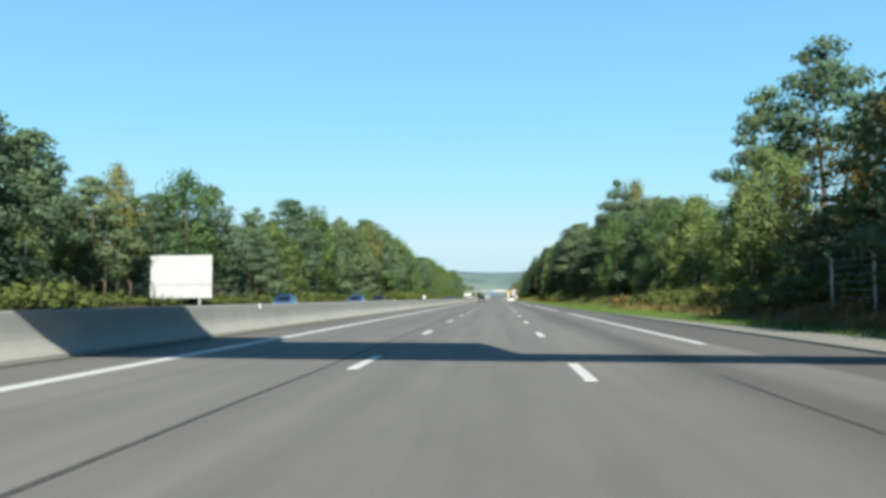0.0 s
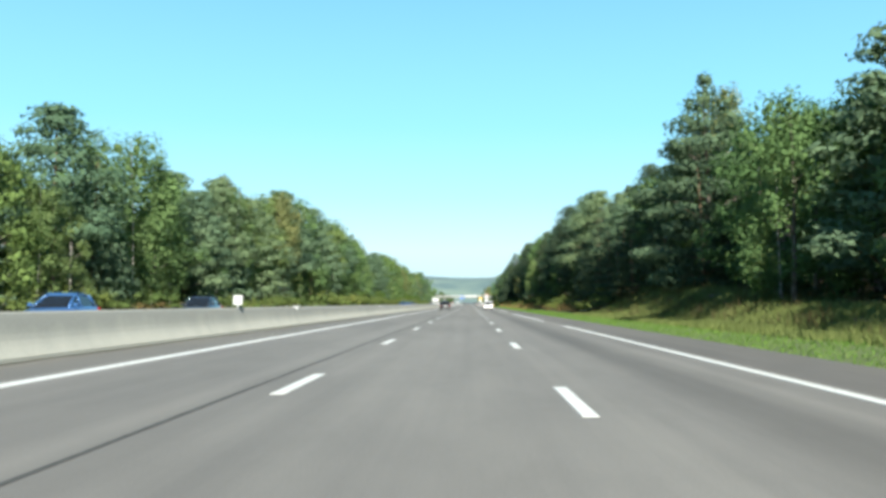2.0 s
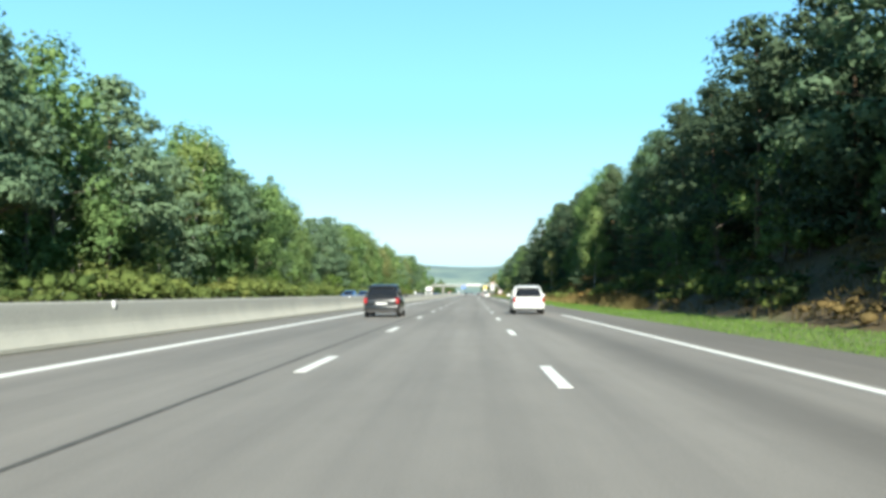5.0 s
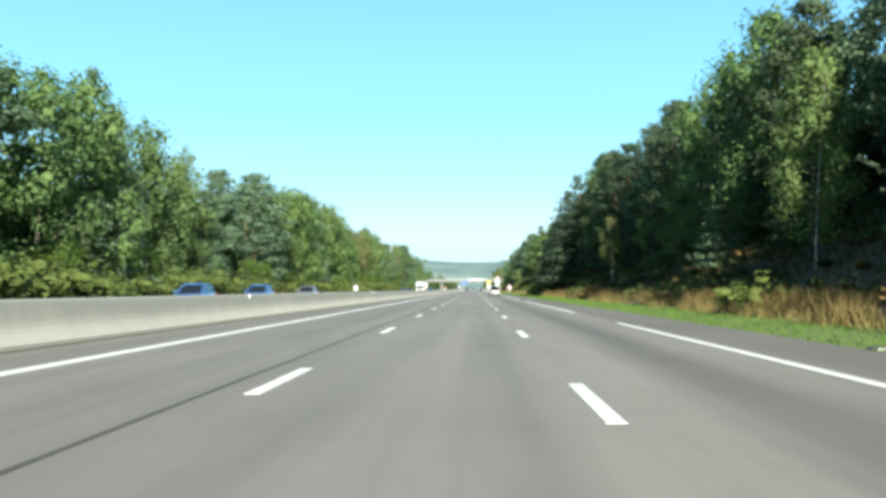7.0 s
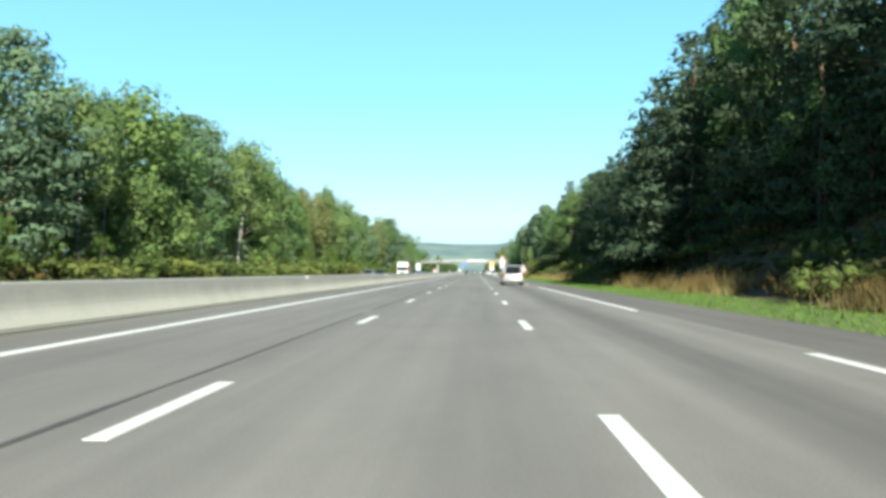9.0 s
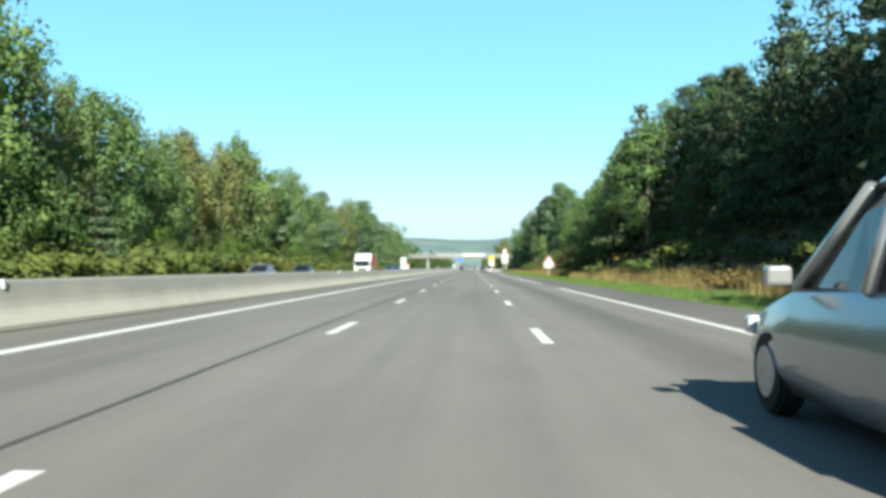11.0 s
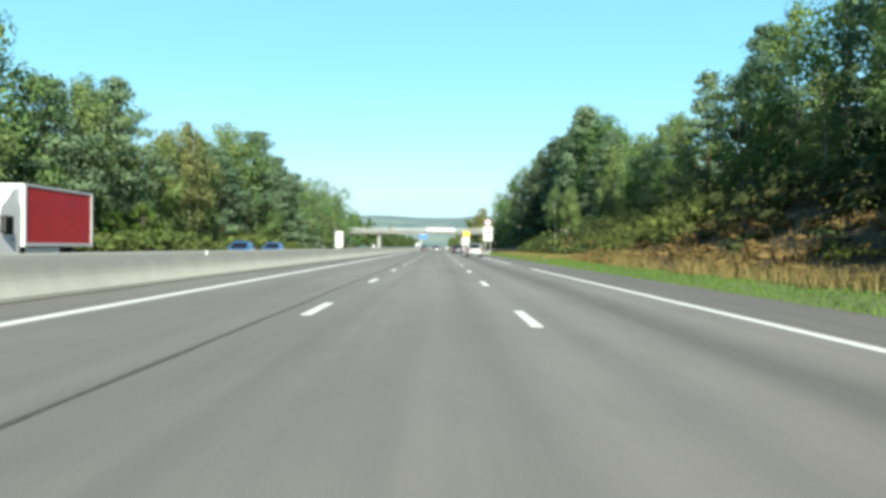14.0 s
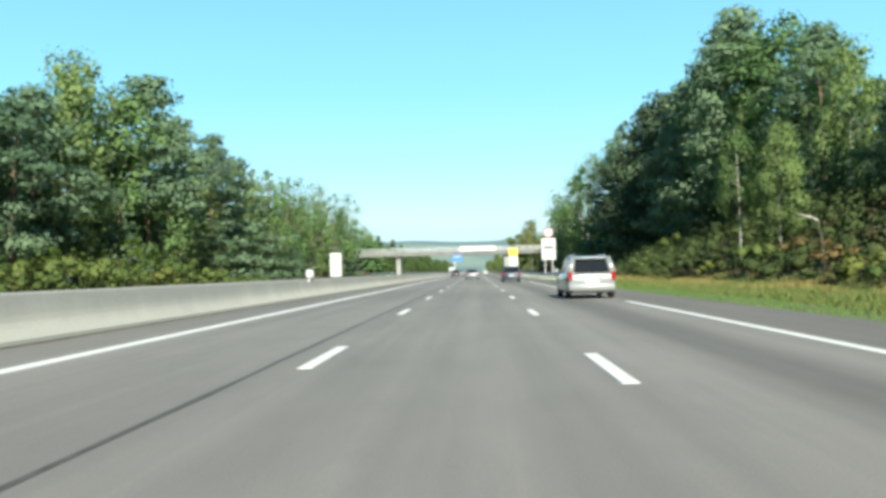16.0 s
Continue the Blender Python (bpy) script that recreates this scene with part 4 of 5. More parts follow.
def spots_wood(side, count):
    for i in range(count):
        y = -80 + 880 * (i + rng.uniform()) / count
        x = bank(y)[1] + tree_line(y) + rng.uniform(3, 11) if side > 0 else edge_left(y) - rng.uniform(3, 10)
        yield x, y, rng.uniform(1.6, 2.6), rng.uniform(1.4, 4.2)


OPEN_SLOPE = (90, 152)      # the grassy stretch below the great pine


def spots_bank(y0, y1, count, x0, x1, w0, w1, h0, h1):
    """x0 and x1: shares of the way from the bank's foot to the trees."""
    for i in range(count):
        y = y0 + (y1 - y0) * (i + rng.uniform()) / count
        x = bank(y)[1] + 0.8 + (tree_line(y) + 2.0) * rng.uniform(x0, x1)
        if OPEN_SLOPE[0] < y < OPEN_SLOPE[1] and x < bank(y)[1] + 5.5:
            continue
        yield x, y, rng.uniform(w0, w1), rng.uniform(h0, h1)


# growth on the bank uses leaf colour that already holds the shade
thicket("undergrowth", "leafy undergrowth between the trunks on the bank, darkened for shade", M_SHADEDLEAF, spots_wood(1, 620), 40, 0.36)
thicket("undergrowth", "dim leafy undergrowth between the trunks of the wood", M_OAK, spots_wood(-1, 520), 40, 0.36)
thicket("brambles", "brambles over the wooded bank, leaves darkened for shade", M_SHADEDLEAF, spots_bank(20, 660, 1300, 0.12, 1, 0.6, 1.3, 0.4, 1.1), 32, 0.2)
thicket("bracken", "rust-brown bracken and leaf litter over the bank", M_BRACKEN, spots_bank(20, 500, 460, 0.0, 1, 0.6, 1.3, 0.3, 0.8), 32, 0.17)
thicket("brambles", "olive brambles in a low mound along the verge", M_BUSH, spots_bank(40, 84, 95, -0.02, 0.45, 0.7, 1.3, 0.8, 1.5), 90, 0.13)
thicket("scrub", "dense dark scrub on the upper slope of the bank", M_SHADEDLEAF, spots_bank(475, 690, 380, 0.34, 1.05, 1.0, 1.8, 1.0, 2.4), 90, 0.18)
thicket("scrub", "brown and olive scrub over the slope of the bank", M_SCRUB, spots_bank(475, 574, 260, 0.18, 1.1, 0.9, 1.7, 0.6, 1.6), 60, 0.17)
# shade under the trees is given to this scrub as near-black leaves
thicket("scrub", "scrub on the upper slope, near-black leaves standing for shade", M_SHADEDLEAF, spots_bank(574, 690, 300, 0.16, 1.1, 0.9, 1.7, 0.6, 1.7), 70, 0.17)
thicket("scrub", "low brown leaf litter and twigs on the bank", M_LITTER, spots_bank(500, 600, 380, 0.25, 1.25, 1.0, 2.0, 0.35, 0.9), 34, 0.2)
def spots_left(count, w0, w1, h0, h1):
    for i in range(count):
        y = 40 + 620 * (i + rng.uniform()) / count
        yield edge_left(y) + rng.uniform(3.0, 7.5), y, rng.uniform(w0, w1), rng.uniform(h0, h1)


thicket("rough_growth", "olive and brown rough growth before the wood", M_SCRUB, spots_left(330, 0.8, 1.6, 0.4, 1.0), 45, 0.17)
thicket("rough_growth", "green brambles and tall grass before the wood", M_BUSH, spots_left(330, 0.8, 1.6, 0.5, 1.3), 45, 0.17)
thicket("scrub", "scrub over the foot of the slope, leaves darkened for shade", M_SHADEDLEAF, spots_bank(566, 650, 220, 0.03, 0.6, 0.8, 1.5, 0.7, 1.7), 70, 0.16)
thicket("broom", "yellow-green broom over the middle of the bank", M_BROOM, spots_bank(534, 582, 95, 0.14, 0.48, 0.8, 1.5, 1.1, 2.0), 130, 0.14)
thicket("bracken", "rusty bracken at the foot of the sunlit bank", M_BRACKEN, spots_bank(470, 572, 300, -0.04, 0.30, 0.5, 0.9, 0.3, 0.7), 60, 0.11)


def far_wood(name, x0, x1, y0, y1, count, label):
    trees = [(rng.uniform(x0, x1), rng.uniform(y0, y1), rng.uniform(11, 17), 0.0) for i in range(count)]
    deep_wood(name, label, trees, M_FAR, 0.9, 12)


far_wood("far_wood", -75, -32, 890, 1900, 190, "distant mixed wood beyond the overpass")
far_wood("far_wood", 15, 60, 890, 1900, 190, "distant mixed wood beyond the overpass")


# grass of the verge and dry stalks along the bank's foot
def blades(name, label, mat, count, span, width, h0, h1, clump=1.0, bare=(0, 0), span_y=(8, 640)):
    y = rng.uniform(*span_y, count)
    u = rng.uniform(0, 1, count)
    lo = np.array([span(v)[0] for v in y])
    hi = np.array([span(v)[1] for v in y])
    x = lo + (hi - lo) * u + 0.12 * rng.normal(size=count)
    keep_it = np.array([noise.noise((float(a) * 0.5, float(b) * 0.25, 3)) > clump and not bare[0] < b < bare[1] for a, b in zip(x, y)])
    x, y = x[keep_it], y[keep_it]
    n = len(x)
    z = np.array([ground_z(float(a), float(b)) for a, b in zip(x, y)])
    h = rng.uniform(h0, h1, n)
    ang = rng.uniform(0, 6.28, n)
    w = width * rng.uniform(0.6, 1.4, n)
    verts = np.empty((n, 3, 3))
    verts[:, 0] = np.stack([x - w * np.cos(ang), y - w * np.sin(ang), z - 0.03], 1)
    verts[:, 1] = np.stack([x + w * np.cos(ang), y + w * np.sin(ang), z - 0.03], 1)
    verts[:, 2] = np.stack([x + h * rng.normal(0, 0.35, n), y + h * rng.normal(0, 0.35, n), z + h], 1)
    tagged(leaves_object(name, verts.reshape(-1, 3), mat, None), label, "grass", kind="stuff")


blades("grass", "short green grass of the mown verge", M_GRASS, 120000, lambda y: (7.85, bank(y)[1] + 0.3), 0.022, 0.03, 0.13, -0.6)
blades("dry_grass", "tall straw-coloured dry grass at the foot of the bank", M_DRYGRASS, 86000, lambda y: (bank(y)[1] - 0.5, bank(y)[1] + 2.4), 0.017, 0.2, 0.75, 0.02, (84, 222), (8, 562))
blades("dry_grass", "tall rusty seed grass and stalks along the bank's foot", M_BRACKEN, 30000, lambda y: (bank(y)[1] + 0.1, bank(y)[1] + 1.4), 0.018, 0.4, 1.2, 0.16, span_y=(224, 404))
blades("rough_grass", "yellow-green rough grass on the slope below the scrub", M_ROUGH, 50000, lambda y: (bank(y)[1] - 4.5, bank(y)[1] + 2.2), 0.03, 0.06, 0.24, -0.6, span_y=(556, 645))
blades("dry_grass", "short tawny dry grass between the rough grass", M_DRYGRASS, 26000, lambda y: (bank(y)[1] - 2.6, bank(y)[1] + 2.0), 0.022, 0.1, 0.36, 0.08, span_y=(560, 645))
blades("rough_grass", "olive rough grass on the open slope below the pine", M_ROUGH, 60000, lambda y: (bank(y)[1] - 0.6, bank(y)[1] + 6.5), 0.03, 0.1, 0.32, -0.5, span_y=(86, 152))
blades("dry_grass", "tawny dry grass over the slope of the bank", M_LITTER, 50000, lambda y: (bank(y)[1] + 0.8, bank(y)[1] + tree_line(y)), 0.035, 0.2, 0.7, -0.05)

# ======================= distant hill =======================
def build_hill():
    m, nt, p = material("haze_tinted_hill")
    # distance haze is put into the hill's pale blue-green base colour
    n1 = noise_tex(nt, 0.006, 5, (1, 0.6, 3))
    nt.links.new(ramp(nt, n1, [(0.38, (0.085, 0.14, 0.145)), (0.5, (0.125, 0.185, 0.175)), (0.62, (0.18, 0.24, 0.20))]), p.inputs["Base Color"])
    p.inputs["Roughness"].default_value = 1.0
    verts, faces = [], []
    nx, ny = 90, 14
    for j in range(ny):
        for i in range(nx):
            x = -2200 + 4400 * i / (nx - 1)
            y = 2300 + 1500 * j / (ny - 1)
            top = 103 + 22 * noise.noise((x * 0.0016, 0, 2)) + 6 * noise.noise((x * 0.012, 0, 4)) + 16 * smooth01((x + 50) / 300)
            verts.append((x, y, -2 + top * smooth01(j / (ny - 3)) + 2.0 * noise.noise((x * 0.05, y * 0.02, 1))))
    for j in range(ny - 1):
        for i in range(nx - 1):
            faces.append((j * nx + i, j * nx + i + 1, (j + 1) * nx + i + 1, (j + 1) * nx + i))
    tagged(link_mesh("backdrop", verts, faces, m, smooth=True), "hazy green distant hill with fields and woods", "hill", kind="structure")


build_hill()
# ======================= overhead sign gantry behind the start =======================
def build_gantry():
    y = 5.9
    root = thing("sign_gantry", (0, y, 0), "steel overhead sign gantry across the motorway", "gantry", turn=-8.0)
    for x in (-8.12, 9.6):
        part("leg", boxed(x - 0.2, x + 0.2, -0.2, 0.2, 0.0 if x > 0 else 0.9, 6.1, 0.03), M_STEEL, root)
    part("beam", boxed(-20, 10.0, -0.3, 0.3, 5.65, 6.55, 0.04), M_STEEL, root)
    part("sign_panel", boxed(-1.65, 3.5, -0.45, -0.33, 5.7, 9.2, 0.02), M_BLUE, root)
    part("sign_panel", boxed(-14.6, -1.66, -0.45, -0.33, 5.9, 10.6, 0.02), M_BLUE, root)


build_gantry()

# ======================= blank white board beside the oncoming road =======================
def build_board():
    root = thing("sign_board", (-29.45, 81.0, ground_z(-29.45, 81)), "large white sign board seen from its blank side, on two posts", "sign")
    z0 = 1.2 - ground_z(-29.45, 81)
    for x in (-1.75, 1.75):
        part("post", boxed(x - 0.11, x + 0.11, 0.06, 0.24, -0.4, z0 + 3.9, 0.015), M_STEEL, root)
    part("lower_panel", boxed(-2.97, 2.97, -0.03, 0.05, z0, z0 + 1.26, 0.012), M_PANEL, root)
    part("upper_panel", boxed(-2.97, 2.97, -0.03, 0.05, z0 + 1.29, z0 + 4.05, 0.012), M_PANEL, root)
    part("seam_rail", boxed(-2.95, 2.95, -0.042, -0.02, z0 + 1.24, z0 + 1.31), M_STEEL, root)


build_board()

# ======================= deer warning sign =======================
def build_deer_sign():
    x, y = 10.45, 489.0
    gz = ground_z(x, y)
    root = thing("warning_sign", (x, y, gz), "red-bordered white triangular wild animal warning sign on a post", "road sign")
    part("post", boxed(-0.04, 0.04, 0.03, 0.09, -0.4, 2.3 - gz, 0.01), M_STEEL, root)
    def triangle(half, z0, z1, cut):
        w = half * cut
        return [(-half + w, z0), (half - w, z0), (half - w * 0.4, z0 + w * 1.2), (w * 0.6, z1 - w * 0.5), (-w * 0.6, z1 - w * 0.5), (-half + w * 0.4, z0 + w * 1.2)]
    b, t = 1.33 - gz, 2.66 - gz
    part("border", prism(bmesh.new(), triangle(0.82, b, t, 0.09), "y", -0.01, 0.02), M_FADED, root)
    part("white_field", prism(bmesh.new(), triangle(0.69, b + 0.115, t - 0.17, 0.05), "y", -0.018, 0.0), M_WHITE, root)
    bm = bmesh.new()
    c = b + 0.48
    prism(bm, [(-0.20, c - 0.02), (0.12, c - 0.06), (0.20, c + 0.02), (0.10, c + 0.10), (-0.10, c + 0.12), (-0.19, c + 0.18), (-0.24, c + 0.13)], "y", -0.024, -0.016)
    prism(bm, [(-0.20, c + 0.10), (-0.15, c + 0.14), (-0.17, c + 0.24), (-0.12, c + 0.34), (-0.17, c + 0.28), (-0.24, c + 0.32), (-0.27, c + 0.22), (-0.33, c + 0.18)], "y", -0.024, -0.016)
    prism(bm, [(0.12, c - 0.05), (0.20, c + 0.02), (0.34, c - 0.10), (0.32, c - 0.13)], "y", -0.024, -0.016)
    prism(bm, [(-0.20, c - 0.01), (-0.10, c - 0.03), (-0.28, c - 0.14), (-0.31, c - 0.12)], "y", -0.024, -0.016)
    bmesh.ops.transform(bm, matrix=Matrix.Translation((-0.01, 0, c + 0.12)) @ Matrix.Diagonal((0.74, 1, 0.8, 1)) @ Matrix.Translation((0, 0, -c - 0.1)), verts=bm.verts)
    part("leaping_deer", bm, M_GREYTEXT, root, "black leaping deer symbol")
    plate = part("supplementary_plate", boxed(-0.57, 0.57, -0.01, 0.02, b - 0.30, b - 0.03, 0.01), M_WHITE, root)
    part("print_bar", boxed(-0.38, 0.38, -0.016, -0.008, b - 0.19, b - 0.14), M_BACK, plate)


build_deer_sign()

def build_median_marker():
    root = thing("median_sign", (-7.95, 489.3, 0.91), "small white plate below a rounded red panel on the barrier", "road sign")
    part("post", boxed(-0.04, 0.04, -0.01, 0.05, -0.02, 0.80, 0.008), M_STEEL, root)
    part("white_plate", boxed(-0.30, 0.30, -0.04, -0.01, 0.10, 0.57, 0.012), M_WHITE, root)
    dome = [(0.235 * math.cos(math.pi * k / 10), 0.585 + 0.29 * math.sin(math.pi * k / 10)) for k in range(11)]
    part("red_panel", prism(bmesh.new(), dome, "y", -0.04, -0.01), M_RED, root)


build_median_marker()

# ======================= signs before the overpass =======================
def build_limit_sign():
    x, y = 12.2, 692.0
    gz = ground_z(x, y)
    root = thing("speed_limit_sign", (x, y, gz), "round red-ringed sign above a tall white panel on a post", "road sign")
    for dx in (-0.6, 0.6):
        part("post", boxed(dx - 0.07, dx + 0.07, 0.04, 0.16, -0.4, 6.2 - gz, 0.01), M_STEEL, root)
    part("panel", boxed(-1.15, 1.15, -0.02, 0.03, 2.7 - gz, 6.2 - gz, 0.02), M_WHITE, root)
    part("print_bar", boxed(-0.8, 0.8, -0.03, -0.015, 4.5 - gz, 4.9 - gz), M_GREYTEXT, root)
    disc = part("disc", tubed((0, 0.03, 7.15 - gz), (0, -0.01, 7.15 - gz), 0.8, 0.8, 28), M_FADED, root)
    part("white_disc", tubed((0, -0.005, 7.15 - gz), (0, -0.02, 7.15 - gz), 0.6, 0.6, 28), M_WHITE, disc)
    part("disc_post", boxed(-0.06, 0.06, 0.05, 0.15, 6.0 - gz, 7.6 - gz), M_STEEL, root)


def build_yellow_sign():
    x, y = 8.5, 740.0
    root = thing("direction_sign", (x, y, ground_z(x, y)), "yellow panel above a white panel on two posts", "road sign")
    for dx in (-0.6, 0.6):
        part("post", boxed(dx - 0.06, dx + 0.06, 0.04, 0.14, -0.4, 5.8, 0.01), M_STEEL, root)
    part("yellow_panel", boxed(-0.95, 0.95, -0.02, 0.03, 4.35, 5.85, 0.02), M_YELLOW, root)
    part("white_panel", boxed(-1.0, 1.0, -0.02, 0.03, 1.7, 4.25, 0.02), M_WHITE, root)


def build_box_sign(x, y, half, z0, z1, label):
    root = thing("sign_board", (x, y, ground_z(x, y)), label, "sign")
    part("post", boxed(-0.09, 0.09, 0.04, 0.2, -0.4, z1, 0.01), M_STEEL, root)
    part("panel", boxed(-half, half, -0.03, 0.03, z0, z1, 0.02), M_BACK, root)


def build_blue_sign():
    root = thing("direction_sign", (-7.2, 900.0, 0), "blue overhead direction sign on a steel mast", "road sign")
    part("mast", boxed(-1.2, -0.8, 0.05, 0.4, 0.5, 8.3, 0.03), M_STEEL, root)
    part("panel", boxed(-2.0, 2.0, -0.05, 0.04, 5.2, 8.2, 0.03), M_BLUE, root)
    part("print_bar", boxed(-1.4, 1.2, -0.07, -0.045, 6.8, 7.2), M_WHITE, root)


build_limit_sign()
build_yellow_sign()
build_box_sign(-26.4, 715.0, 1.1, 0.5, 5.0, "tall white sign board seen from its blank side")
build_box_sign(-31.2, 716.0, 0.6, 0.5, 2.0, "small white board beside the oncoming road")
build_box_sign(-25.9, 197.8, 0.95, 0.1, 0.55, "low white board beside the oncoming road")
build_blue_sign()

# ======================= overpass =======================
def build_bridge():
    root = thing("overpass", (0, 780, 0), "concrete road overpass on slim piers spanning the motorway", "bridge")
    part("deck", prism(bmesh.new(), [(0, 5.65), (0, 6.2), (-0.5, 6.3), (-0.5, 6.75), (10.5, 6.75), (10.5, 6.3), (10, 6.2), (10, 5.65)], "x", -44, 34), M_CONCRETE, root)
    for dy in (-0.45, 10.25):
        rail = part("railing", boxed(-44, 34, dy, dy + 0.08, 7.55, 7.63), M_STEEL, root)
        part("rail", boxed(-44, 34, dy, dy + 0.06, 7.12, 7.18), M_STEEL, rail)
        proto = None
        for i in range(40):
            if proto is None:
                proto = ob = part("railing_post", boxed(-0.04, 0.04, dy, dy + 0.07, 6.7, 7.56), M_STEEL, rail)
            else:
                ob = new("railing_post", proto.data)
                ob.parent = rail
            ob.matrix_basis = pose(-43.5 + 1.95 * i, 0, 0)
    for x in (-20.3, 8.4):
        pier = part("pier", boxed(x - 0.55, x + 0.55, 1.5, 8.5, -0.3, 5.2, 0.08), M_CONCRETE, root)
        part("pier_cap", boxed(x - 0.9, x + 0.9, 0.8, 9.2, 5.1, 5.66, 0.05), M_CONCRETE, pier)
    for s, x in ((-1, -27), (1, 14)):
        part("abutment_slope", prism(bmesh.new(), [(x, -0.2), (x + s * 10, 5.7), (x + s * 24, 5.7), (x + s * 24, -0.2)], "y", -2, 12), M_GROUND, root, "grassy embankment")
    sign = thing("bridge_sign", (0.9, 779.3, 0), "long pale sign panel hung on the overpass railing", "sign")
    part("panel", boxed(-4.6, 4.6, -0.06, 0.04, 6.45, 7.75, 0.03), M_WHITE, sign)
    part("frame", boxed(-4.8, 4.8, 0.04, 0.12, 6.3, 7.7), M_STEEL, sign)


build_bridge()

# guard rail beside the shoulder before the overpass
def build_guard_rail():
    root = thing("guard_rail", (8.3, 0, 0), "galvanised steel guard rail beside the hard shoulder", "guard rail")
    y0, y1 = 618.0, 770.0
    wave = [(-0.05, 0.45), (-0.05, 0.52), (-0.11, 0.56), (-0.05, 0.60), (-0.11, 0.66), (-0.05, 0.70), (-0.05, 0.75), (-0.03, 0.75), (-0.03, 0.45)]
    part("rail", prism(bmesh.new(), wave, "y", y0, y1), M_STEEL, root)
    proto = None
    for i in range(38):
        ob = part("rail_post", boxed(-0.03, 0.05, -0.05, 0.05, -0.4, 0.74), M_STEEL, root) if proto is None else new("rail_post", proto.data)
        ob.parent = root
        ob.matrix_basis = pose(0, y0 + 1 + 4 * i, 0)
        proto = proto or ob


build_guard_rail()

# ======================= wire fences along the woods =======================
def build_fence(x, y0, y1, height, spacing, label, mat):
    root = thing("wire_fence", (x, y0, 0), label, "fence")
    n = int((y1 - y0) / spacing)
    bent = None
    for i in range(n + 1):
        y = i * spacing
        gz = ground_z(x, y0 + y)
        if bent is None:
            bm = bmesh.new()
            tube(bm, (0, 0, -0.4), (0, 0, height), 0.055, 0.055, 8)
            tube(bm, (0, 0, height - 0.02), (-0.28, 0, height + 0.22), 0.052, 0.04, 8)
            bent = part("post", bm, mat, root)
            ob = bent
        else:
            ob = new("post", bent.data)
            ob.parent = root
        ob.matrix_basis = pose(0, y, gz)
    for k in range(7):
        z = 0.15 + (height - 0.25) * k / 6
        bm = bmesh.new()
        for i in range(n):
            tube(bm, (0, i * spacing, ground_z(x, y0 + i * spacing) + z), (0, (i + 1) * spacing, ground_z(x, y0 + (i + 1) * spacing) + z), 0.004, 0.004, 3, False)
        part("wire", bm, M_STEEL, root)


build_fence(13.9, 24, 38, 2.0, 4.0, "wire fence on pale concrete posts below the trees", M_POST)
build_fence(-31.8, 60, 150, 2.1, 5.0, "grey wire fence on weathered posts before the wood", M_BARK)

# ======================= vehicles =======================
def loft(bm, rings):
    rows = [[bm.verts.new(p) for p in ring] for ring in rings]
    n = len(rows[0])
    for a, b in zip(rows, rows[1:]):
        for k in range(n):
            bm.faces.new((a[k], a[(k + 1) % n], b[(k + 1) % n], b[k]))
    bm.faces.new(rows[0][::-1])
    bm.faces.new(rows[-1])
    return bm


def body_ring(y, w, z0, zb):
    """A car's lower body at one station: sill, flank, belt line."""
    pts = [(-w * 0.90, z0), (-w, z0 + 0.14), (-w * 1.01, (z0 + zb) / 2), (-w * 0.96, zb - 0.05), (-w * 0.90, zb)]
    return [(x, y, z) for x, z in pts] + [(-x, y, z) for x, z in reversed(pts)]


def cabin_ring(y, wb, wt, zb, zt):
    pts = [(-wb, zb), (-(wb * 0.35 + wt * 0.65), zb + (zt - zb) * 0.75), (-wt, zt - 0.03), (-wt * 0.75, zt)]
    return [(x, y, z) for x, z in pts] + [(-x, y, z) for x, z in reversed(pts)]


def wheel(parent, x, y, r=0.32, w=0.2):
    s = 1 if x > 0 else -1
    bm = tubed((x - s * w, y, r), (x, y, r), r, r, 24)
    bmesh.ops.bevel(bm, geom=[e for e in bm.edges if abs(e.verts[0].co.x - e.verts[1].co.x) < 1e-4], offset=0.03, segments=2, affect="EDGES")
    hub = part("wheel", bm, M_RUBBER, parent, "black tyre")
    part("rim", tubed((x - s * 0.05, y, r), (x + s * 0.012, y, r), r * 0.64, r * 0.60, 18), M_STEEL, hub)


